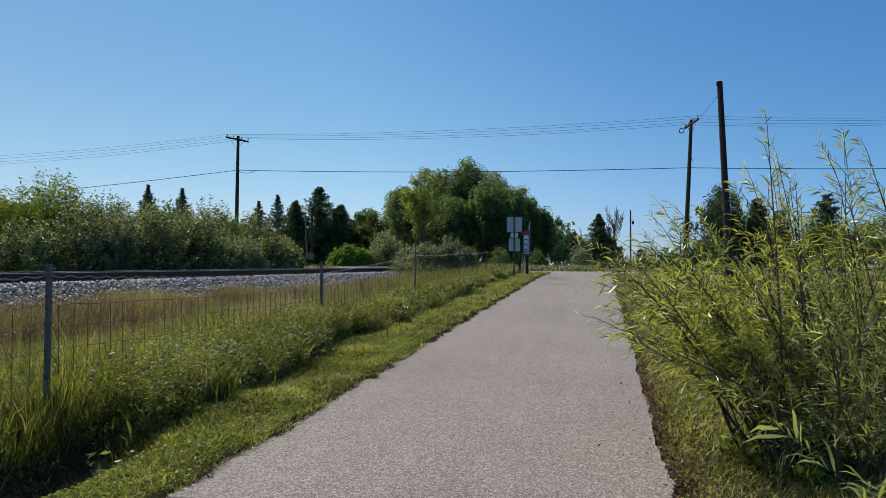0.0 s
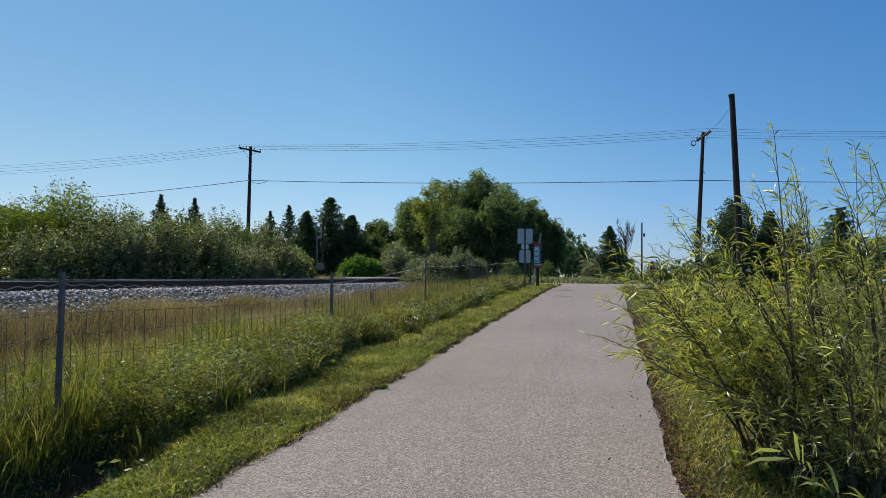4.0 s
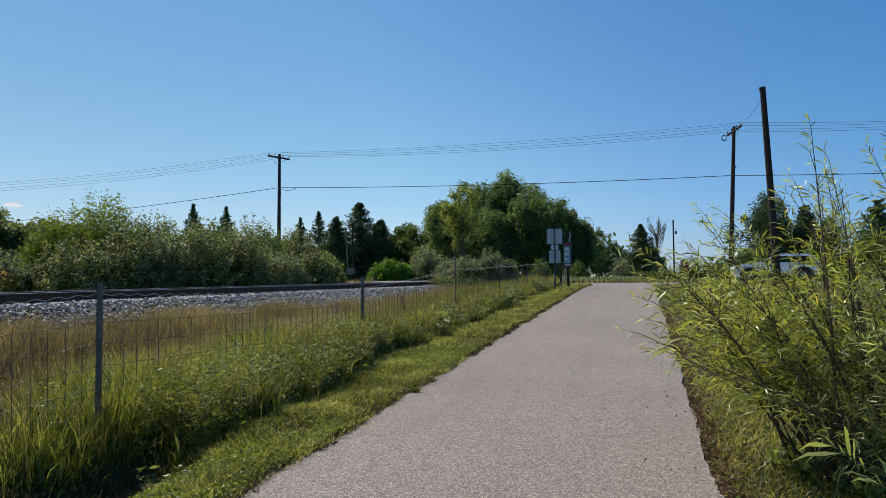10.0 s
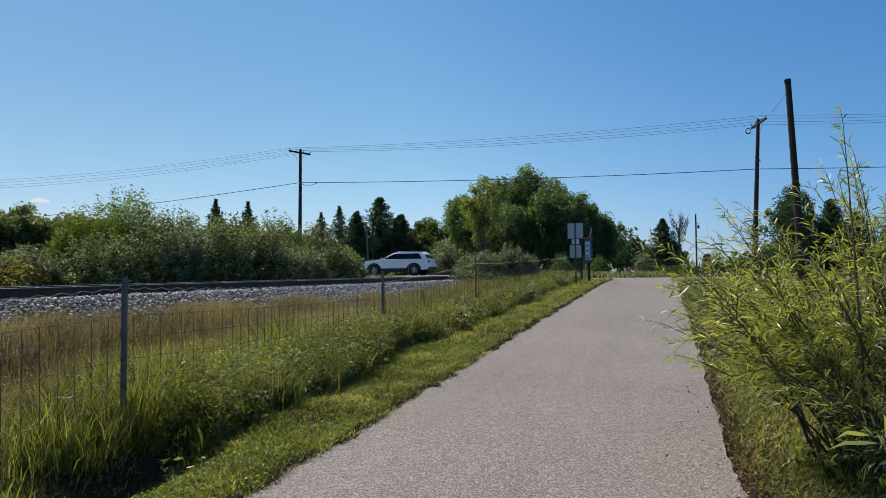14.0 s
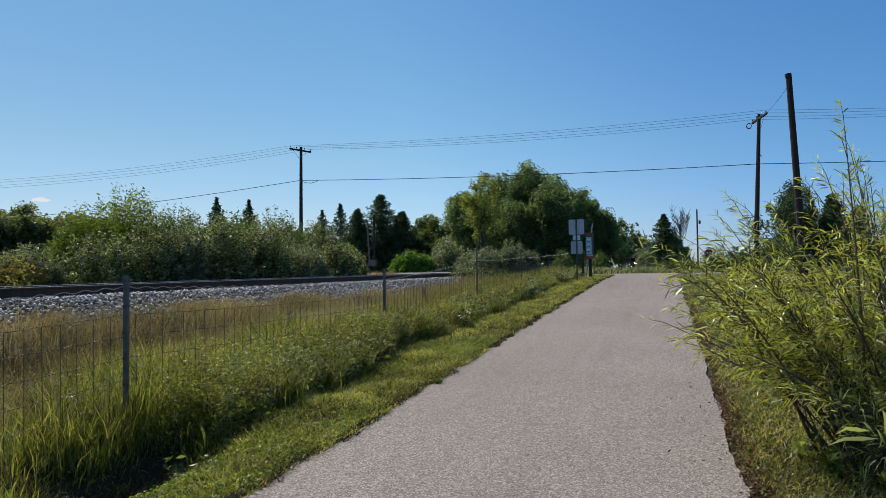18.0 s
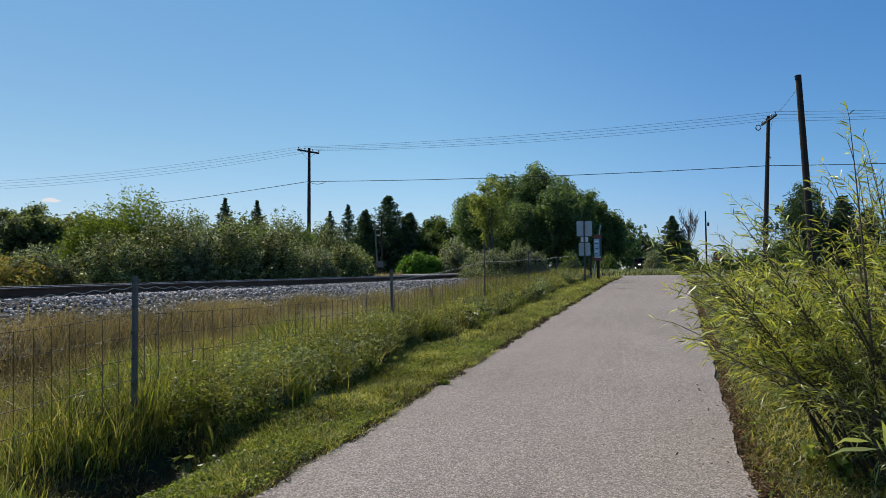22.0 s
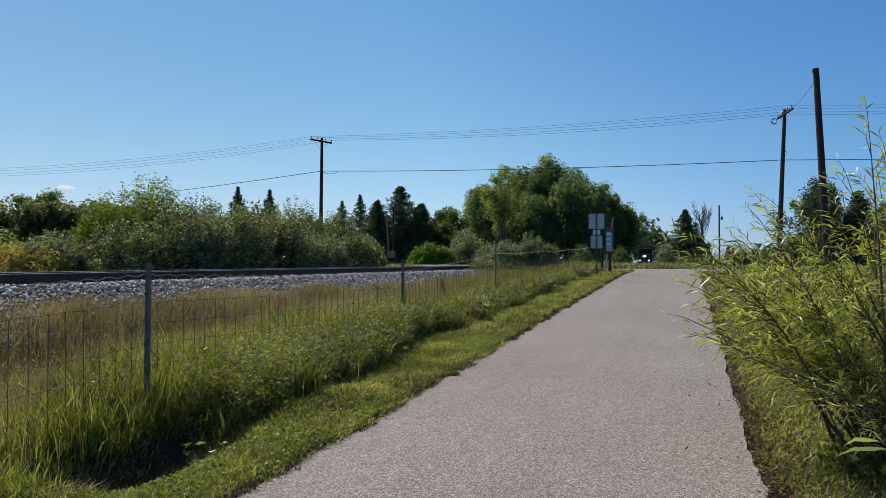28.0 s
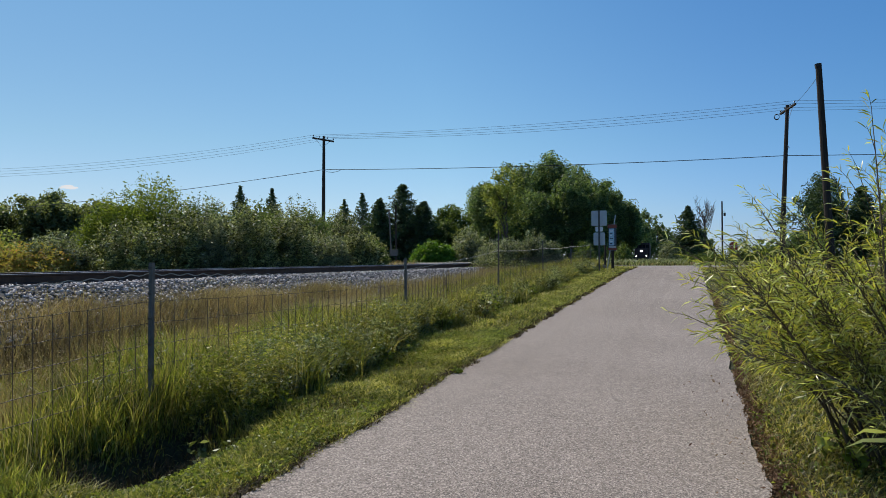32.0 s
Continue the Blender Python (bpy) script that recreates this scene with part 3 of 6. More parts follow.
    ob = new("loose_ballast", fast_mesh("loose_ballast", v.reshape(-1, 3), loops, np.full(len(y) * 8, 3), M_STONE))
    ob.parent = track
    tagged(ob, "loose angular grey ballast stones", kind="stuff")
    # timber panels of the level crossing
    for k in range(5):
        x0 = float(track_x(41)) - 1.9 + k * 0.78
        if k in (1, 3):
            continue
        part("crossing_panel", box(x0, x0 + 0.62, 37.2, 45.0, RAIL_Z - 0.14, RAIL_Z - 0.004, 0.01), M_TIE, track)
    return track


def block_bm(*a):
    bm = bmesh.new()
    block(bm, *a)
    return bm


build_track()

# ---- trees and shrubs ----
GROUPS = {"broadleaf_tree": "dark trees by the crossing", "olive_shrub": "olive shrubs by the ballast", "willow_tree": "willows behind the railway", "shrub": "shrubs along the railway",
          "russet_shrub": "russet shrubs along the railway", "woodland_tree": "trees of the far wood", "spruce": "spruces", "pine": "pines", "roadside_tree": "trees beyond the road", "vine_clump": "vine clumps",
          "roadside_shrub": "shrubs on the far roadside", "trackside_tree": "trees along the distant railway", "low_shrub": "low shrubs beyond the road", "hedgerow_tree": "hedgerow trees", "juniper": "junipers",
          "verge_weed": "weeds along the fence", "broad_leaved_weed": "weeds at the path edge"}


def crown_points(n_clumps, per, shape, spread, rng, lobes=15):
    """Leaf centres: upright lobes set round a lumpy crown, each a shell of leafy clumps, so that the crown has lit tops and dark gaps."""
    d = rng.normal(0, 1, (lobes, 3))
    d[:, 2] = np.abs(d[:, 2]) * np.where(rng.uniform(0, 1, lobes) < 0.7, 1, -1)
    d /= np.linalg.norm(d, axis=1)[:, None]
    far = shape(d)
    heart = far * rng.uniform(0.50, 0.74, lobes)[:, None]
    heart[0] = 0
    reach = np.abs(shape(np.eye(3))).diagonal() * 0.40 * np.array([1, 1, 1.12])
    size = rng.uniform(0.72, 1.22, lobes)
    size[0] = 1.5
    k = rng.integers(0, lobes, n_clumps)
    e = rng.normal(0, 1, (n_clumps, 3))
    e[:, 2] += 0.35
    e /= np.linalg.norm(e, axis=1)[:, None]
    c = heart[k] + e * reach * (size[k] * rng.uniform(0.78, 1.0, n_clumps) ** 0.6)[:, None]
    g = rng.normal(0, 1, (n_clumps * per, 3))
    g /= np.maximum(1.0, np.linalg.norm(g, axis=1) / 1.6)[:, None]
    g[:, 2] *= 1.25
    pts = np.repeat(c, per, 0) + g * np.repeat(spread * rng.uniform(0.35, 1.0, n_clumps), per)[:, None]
    return pts, c


def stem_points(n_stems, per, rx, ry, h, rng, spread):
    """Leaf centres along many upright stems that fan out from the base: a shrub with a pointed, uneven outline."""
    a = rng.uniform(0, math.tau, n_stems)
    out = np.sqrt(rng.uniform(0.0, 1.0, n_stems))
    top = h * np.sqrt(np.maximum(0.12, 1.06 - out ** 2)) * rng.uniform(0.72, 1.12, n_stems)
    ends = np.stack([np.cos(a) * out * rx, np.sin(a) * out * ry, top], 1)
    foot = ends * np.array([0.35, 0.35, 0])
    k = np.repeat(np.arange(n_stems), per)
    w = rng.uniform(0.06, 1.03, len(k)) ** 0.75
    pts = foot[k] + (ends[k] - foot[k]) * w[:, None]
    g = rng.normal(0, 1, (len(k), 3)) * spread * (1.25 - 0.85 * w)[:, None]
    return pts + g, ends


def lumpy(rx, ry, rz, seed, amp=0.28):
    def shape(d):
        k = 1 + amp * (np.sin(d[:, 0] * 3.1 + seed) * np.cos(d[:, 1] * 2.7 - seed * 1.7) + 0.6 * np.sin(d[:, 2] * 5.3 + d[:, 0] * 4 + seed * 2.3))
        return d * np.array([rx, ry, rz]) * k[:, None]
    return shape


def wood(parent, base, limbs, trunk_r, material, name="trunk"):
    """A tapered trunk with limbs to the given ends, all from the base."""
    bm = bmesh.new()
    top = limbs[0]
    base = Vector(base)
    n = 6
    pts = [base.lerp(Vector(top), i / n) + Vector((random.uniform(-1, 1), random.uniform(-1, 1), 0)) * trunk_r * (0.8 if 0 < i < n else 0) for i in range(n + 1)]
    tube(bm, pts, [trunk_r * (1.25 if i == 0 else 1 - 0.13 * i) for i in range(n + 1)], 8)
    for e in limbs[1:]:
        k = random.randint(1, n - 2)
        s = pts[k]
        m = s.lerp(Vector(e), 0.5) + Vector((random.uniform(-1, 1), random.uniform(-1, 1), 1)) * trunk_r * 1.5
        tube(bm, [s, m, e], [trunk_r * 0.5, trunk_r * 0.32, trunk_r * 0.1], 5)
    return part(name, bm, material, parent)


def tree(name, x, y, height, rx, ry, material, seed, label, category="tree", n=(170, 55), size=0.2, base=0.25, ratio=0.55, spread=None, trunk=None, droop=None, amp=0.2, bark=None):
    """A broadleaf tree or shrub: crown centre at the middle of its leafy part."""
    r = np.random.default_rng(seed)
    height += float(fall(y))
    z = float(ground_z(x, y))
    thing = tagged(new(name), label, category, GROUPS.get(name, ""))
    thing.location = (x, y, z - 0.03)
    rz = height * (1 - base) / 2
    cz = height * base + rz
    if category == "shrub":
        pts, cl = stem_points(n[0], n[1], rx * 1.1, ry * 1.1, height, r, spread or 0.15)
        cz = 0
    else:
        pts, cl = crown_points(n[0], n[1], lumpy(rx, ry, rz, seed, amp), spread or 0.14 * min(rx, rz) + 0.05, r)
        pts[:, 2] += cz
    pts = pts[pts[:, 2] > 0.05]
    me = leaf_mesh("crown", leaves(pts, size, r, ratio, 0.25, droop), material)
    ob = new("crown", me)
    ob.parent = thing
    tr = trunk or 0.016 * height + 0.02
    limbs = [Vector((0, 0, height * 0.8))] + [Vector(c) + Vector((0, 0, cz)) for c in cl[:10]]
    wood(thing, (0, 0, 0), limbs, tr, bark or M_BARK)
    return thing


def conifer(name, x, y, height, radius, material, seed, label, n=46, per=70, size=0.22, taper=0.9, base=0.03, gap=0.02):
    """Whorls of drooping needle sprays round a straight trunk."""
    r = np.random.default_rng(seed)
    height += float(fall(y))
    thing = tagged(new(name), label, "tree", GROUPS.get(name, ""))
    thing.location = (x, y, float(ground_z(x, y)) - 0.03)
    out = []
    bm = bmesh.new()
    tube(bm, [(0, 0, 0), (0.03, 0.02, height * 0.5), (0, 0, height * 0.99)], [0.02 * height, 0.012 * height, 0.004 * height], 7)
    for k in range(n):
        u = base + (1 - base) * (k + r.uniform(0, 1)) / n
        zz = u * height
        L = radius * max(0.03, (1 - u)) ** taper * r.uniform(0.72, 1.12)
        a = k * 2.4 + r.uniform(-0.5, 0.5)
        end = np.array([math.cos(a) * L, math.sin(a) * L, zz + L * r.uniform(-0.15, 0.25)])
        start = np.array([0, 0, zz - 0.1 * L])
        tube(bm, [start, end], [0.006 * height * (1 - u) + 0.01, 0.006], 4)
        m = int(per * (0.35 + L / radius))
        w = r.uniform(gap, 1.05, m)
        p = start + (end - start) * w[:, None]
        p += r.normal(0, 1, (m, 3)) * np.array([0.15, 0.15, 0.12]) * (0.12 + L * 0.55)
        out.append(p)
    pts = np.concatenate(out)
    new_ob = new("crown", leaf_mesh("crown", leaves(pts, size, r, 0.32, 0.25), material))
    new_ob.parent = thing
    part("trunk", bm, M_BARK, thing)
    return thing


def build_trees():
    wg = "dark green leaves in a broad dense roadside tree"
    # the dark stand by the crossing
    for i, (x, y, h, rx, ry) in enumerate(((-16.4, 61, 7.4, 2.4, 2.4), (-14.2, 62, 9.3, 2.9, 2.8), (-10.9, 62.5, 9.6, 3.4, 3.0), (-8.4, 63, 7.7, 2.4, 2.6), (-6.9, 66, 6.8, 1.7, 2.0), (-5.7, 67, 5.2, 1.3, 1.4), (-9.3, 58.5, 6.2, 3.2, 2.2), (-12.6, 58.3, 6.0, 2.6, 2.0))):
        tree("broadleaf_tree", x, y, h, rx, ry, L_DARK, 20 + i, "dense dark green broadleaf tree beside the railway", n=(420, 62), size=0.18, base=0.05, spread=0.36)
    tree("yellow_green_tree", -13.3, 52.6, 6.9, 1.9, 1.7, L_YELLOW, 31, "small yellow-green broadleaf tree by the crossing", n=(130, 55), size=0.17, base=0.26, spread=0.3)
    # olive shrub between the fence and the crossing
    for i, (x, y, h, rx) in enumerate(((-6.95, 32.6, 1.8, 0.9), (-8.1, 32.4, 1.5, 0.9), (-9.0, 33.0, 1.05, 0.75), (-6.2, 33.0, 1.35, 0.6))):
        tree("olive_shrub", x, y, h, rx, 0.8, L_OLIVE, 40 + i, "silvery grey-green shrub growing beside the ballast", "shrub", n=(150, 64), size=0.095, base=0.02, ratio=0.4, spread=0.10, trunk=0.03)
    # dark low growth below it
    tree("bramble", -8.3, 31.4, 0.8, 1.5, 0.6, L_SHRUB, 47, "dark low bramble against the ballast", "shrub", n=(80, 40), size=0.08, base=0.0, spread=0.13, trunk=0.02)
    # shrubs along the far side of the track
    rows = ((-20.9, 23.6, 3.85, 1.9, L_LIGHT, 0.13, "tall light green willow behind the railway"), (-22.3, 22.6, 3.0, 1.4, L_LIGHT, 0.12, "light green willow shrub behind the railway"), (-19.6, 25.0, 3.2, 1.3, L_MID, 0.12, "mid-green willow shrub behind the railway"))
    for i, (x, y, h, rx, m, s, lab) in enumerate(rows):
        tree("willow_tree", x, y, h, rx, rx, m, 50 + i, lab, "shrub", n=(280, 125), size=s, base=0.02, ratio=0.36, spread=0.27, trunk=0.05)
    sh = ((-18.6, 19.6, 2.1, 1.4), (-17.9, 21.3, 2.6, 1.4), (-16.9, 22.2, 2.65, 1.3), (-16.2, 23.2, 2.75, 1.3), (-16.9, 25.0, 2.9, 1.4), (-15.6, 25.4, 2.4, 1.2), (-18.6, 27.0, 3.0, 1.4), (-14.9, 27.2, 1.75, 1.1), (-14.4, 29.4, 1.75, 1.1), (-14.9, 31.2, 1.6, 1.0), (-15.6, 33.0, 1.7, 1.0), (-19.6, 32.6, 3.5, 1.7), (-20.0, 18.0, 1.6, 1.2), (-19.4, 29.8, 3.1, 1.5), (-17.7, 30.6, 3.0, 1.4), (-17.0, 28.4, 2.7, 1.3), (-18.0, 34.5, 3.1, 1.5))
    for i, (x, y, h, rx) in enumerate(sh):
        tree("shrub", x, y, h, rx, rx, (L_SHRUB, L_SHRUB, L_OLIVE, L_SHRUB, L_MID)[i % 5], 60 + i, "dense grey-green shrub along the far side of the railway", "shrub", n=(190, 72), size=0.108, base=0.0, ratio=0.45, spread=0.13, trunk=0.035, amp=0.3)
    for i, (x, y, h, rx) in enumerate(((-20.6, 16.4, 1.35, 1.2), (-19.7, 17.2, 1.25, 1.0), (-21.5, 15.0, 1.2, 1.2), (-22.5, 17.6, 1.8, 1.3))):
        tree("russet_shrub", x, y, h, rx, rx, L_RUSSET if i < 2 else L_YELLOW, 80 + i, "low shrub turning russet and yellow behind the railway", "shrub", n=(110, 50), size=0.10, base=0.0, spread=0.2, trunk=0.03)
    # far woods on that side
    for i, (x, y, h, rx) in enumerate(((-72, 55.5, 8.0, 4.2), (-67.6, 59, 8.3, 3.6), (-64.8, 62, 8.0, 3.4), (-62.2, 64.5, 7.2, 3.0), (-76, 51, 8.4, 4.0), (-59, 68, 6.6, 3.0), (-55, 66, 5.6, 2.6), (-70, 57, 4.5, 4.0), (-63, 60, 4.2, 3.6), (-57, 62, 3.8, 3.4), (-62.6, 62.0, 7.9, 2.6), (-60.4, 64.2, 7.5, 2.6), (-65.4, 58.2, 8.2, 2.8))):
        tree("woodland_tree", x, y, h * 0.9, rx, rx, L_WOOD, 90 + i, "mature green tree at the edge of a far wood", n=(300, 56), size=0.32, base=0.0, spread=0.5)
    conifer("juniper", -49.9, 49.1, 5.4, 1.9, L_PINE, 101, "dark broad juniper at the edge of the field", 60, 60, 0.26, 0.6)
    # conifers behind the shrubs
    for i, (x, y, h, rad, tp) in enumerate(((-34.7, 49.0, 6.3, 2.8, 0.8), (-32.6, 50.4, 6.1, 2.7, 0.8), (-34.4, 66.8, 6.6, 3.0, 0.7), (-32.7, 67.6, 7.2, 3.2, 0.7), (-31.0, 68.5, 6.8, 3.0, 0.7), (-23.3, 76.8, 8.2, 3.0, 0.85))):
        conifer("spruce", x, y, h + 0.3, rad * 1.1, L_PINE, 110 + i, "narrow dark spruce standing behind the shrubs", 170, 50, 0.24, tp + 0.25)
    for i, (x, y, h, rad) in enumerate(((-26.9, 64.7, 7.9, 3.0), (-25.0, 65.6, 6.2, 2.4), (-28.9, 63.6, 6.4, 2.2))):
        conifer("pine", x, y, h, rad * 1.25, L_PINE, 120 + i, "dark rounded pine with dense needles", 240, 65, 0.27, 0.65)
    for i, (x, y, h, rx) in enumerate(((-25.6, 76, 6.3, 2.6), (-21.7, 75, 5.4, 2.4), (-19.3, 70, 4.9, 2.4), (-22.6, 66, 3.6, 1.8), (-12.0, 76, 4.6, 3.2), (-17.2, 75, 4.6, 3.0), (-8.0, 77, 4.0, 2.4), (-23.0, 82, 5.0, 3.2), (-30, 78, 6.0, 2.6), (-33, 64, 4.2, 2.4), (-37, 68, 4.6, 2.8), (-41, 66, 4.6, 2.8), (-46, 70, 5.2, 3.0), (-36, 58, 3.4, 2.2))):
        tree("roadside_tree", x, y, h, rx, rx, L_MID, 130 + i, "mid-green broadleaf tree beyond the road", n=(150, 50), size=0.28, base=0.02, spread=0.38)
    for i, (x, y, h, rx) in enumerate(((-18.2, 49.4, 1.85, 0.95), (-17.3, 49.8, 1.5, 0.8), (-19.2, 49.7, 1.45, 0.7))):
        tree("vine_clump", x, y, h, rx, 0.9, L_VINE, 140 + i, "bright green vine-covered bush beyond the road", "shrub", n=(90, 50), size=0.15, base=0.0, ratio=0.8, spread=0.2, trunk=0.03)
    for i, (x, y, h, rx) in enumerate(((-15.6, 50.5, 2.5, 1.4), (-13.6, 49.5, 1.7, 1.2), (-16.6, 52.6, 2.8, 1.3), (-12.2, 50.3, 1.3, 0.8))):
        tree("roadside_shrub", x, y, h, rx, 1.0, L_OLIVE if i < 2 else L_SHRUB, 145 + i, "grey-green shrub on the far roadside", "shrub", n=(110, 50), size=0.14, base=0.0, spread=0.24, trunk=0.03)
    # along the far track
    for i, (x, y, h, rx) in enumerate(((-9.2, 82, 7.0, 1.9), (-14.6, 96, 9, 2.4), (-14.5, 122, 11, 2.8), (-14.5, 150, 12, 3.2), (-14.3, 185, 12.5, 3.2), (-15.0, 235, 13, 3.6), (-16.0, 290, 13.5, 4.2), (1.6, 190, 7.5, 3.2), (3.6, 255, 9, 4.0), (-21, 335, 20, 7.5), (-14.5, 340, 17.5, 6.0), (-9.0, 345, 13.5, 5.0), (-3.0, 352, 8, 4.0), (4.0, 350, 7, 4.5))):
        tree("trackside_tree", x, y, h, rx, rx, L_DARK, 150 + i, "dark green tree lining the distant railway", n=(150, 50), size=0.36 + 0.001 * y, base=0.0, spread=0.4 + 0.001 * y)
    conifer("juniper", -0.25, 75, 5.7, 3.0, L_PINE, 170, "dark conical juniper beside the railway", 210, 95, 0.22, 0.8)
    for i, (x, y, h, rx) in enumerate(((1.2, 56.5, 0.85, 1.2), (3.3, 55.6, 1.6, 1.4), (-0.4, 56.2, 0.7, 0.9), (5.4, 57.0, 1.6, 1.4), (-1.6, 55.0, 1.7, 0.7), (-7.0, 49.5, 1.6, 0.7), (-4.7, 53.0, 1.5, 0.55))):
        tree("low_shrub", x, y, h, rx, 1.0, L_MID if i != 4 else L_OLIVE, 175 + i, "low green shrub on the far roadside", "shrub", n=(90, 46), size=0.13, base=0.0, spread=0.22, trunk=0.03)
    for i, (x, y, h, rad) in enumerate(((11.8, 58.8, 5.6, 2.0), (13.4, 58.6, 4.6, 1.8), (17, 60, 6, 2.4))):
        conifer("spruce", x, y, h, rad, L_PINE, 185 + i, "dark broad spruce beyond the road", 130, 80, 0.26, 0.55)
    for i, (x, y, h, rx) in enumerate(((7.5, 56.5, 2.2, 1.6), (15.5, 57, 3.2, 2.2), (20, 58, 4.0, 2.6), (25, 60, 4.5, 2.8), (31, 62, 5, 3), (38, 60, 5, 3.4), (12, 66, 4, 2.6))):
        tree("hedgerow_tree", x, y, h, rx, rx, L_MID if i % 2 else L_DARK, 195 + i, "green hedgerow tree beyond the road", n=(150, 46), size=0.2, base=0.0, spread=0.3)
    tree("dark_evergreen", 9.4, 59.2, 7.3, 2.3, 2.3, L_PINE, 199, "dark rounded evergreen beyond the road", n=(260, 62), size=0.22, base=0.0, ratio=0.35, spread=0.36)
    # leafless tree
    bare = tagged(new("bare_tree"), "leafless grey tree beyond the juniper", "tree")
    bare.location = (1.5, 90, float(ground_z(1.5, 90)) + 0.37)
    bm = bmesh.new()
    tube(bm, [(0, 0, -0.6), (0.1, 0, 3), (0, 0, 5.5)], [0.16, 0.12, 0.07], 6)
    part("trunk", bm, M_BARK, bare)
    for k in range(26):
        a = k * 2.4
        z0 = random.uniform(2.6, 5.4)
        L = random.uniform(1.4, 3.1)
        s = Vector((0.05, 0, z0))
        e = s + Vector((math.cos(a) * L * 0.42, math.sin(a) * L * 0.42, L * 0.95))
        bm = bmesh.new()
        tube(bm, [s, s.lerp(e, 0.5) + Vector((0.12 * math.cos(a), 0.12 * math.sin(a), -0.2)), e], [0.045, 0.03, 0.012], 4)
        for j in range(6):
            p = s.lerp(e, random.uniform(0.4, 0.9))
            tube(bm, [p, p + Vector((random.uniform(-0.5, 0.5), random.uniform(-0.5, 0.5), random.uniform(0.4, 0.9)))], [0.022, 0.009], 3)
        part("branch", bm, M_BARK, bare)
    # woods that close the horizon
    r = np.random.default_rng(5)
    out = []
    for k in range(150):
        a = math.tau * (k + r.uniform(0, 1)) / 150
        if abs(math.atan2(math.sin(a), math.cos(a)) + radians(4)) < radians(9):
            continue
        d = r.uniform(230, 330)
        h = r.uniform(7, 12)
        c = np.array([math.sin(a) * d, math.cos(a) * d, 1.0 + h * 0.45])
        p = r.normal(0, 1, (160, 3)) * np.array([4.5, 4.5, h * 0.24]) + c
        out.append(p)
    ob = new("far_woods", leaf_mesh("far_woods", leaves(np.concatenate(out), 1.7, r, 0.7), L_DARK))
    tagged(ob, "distant dark woods round the fields", "woods", kind="stuff")


build_trees()


# ---- the willow beside the path ----
SWAYING = []


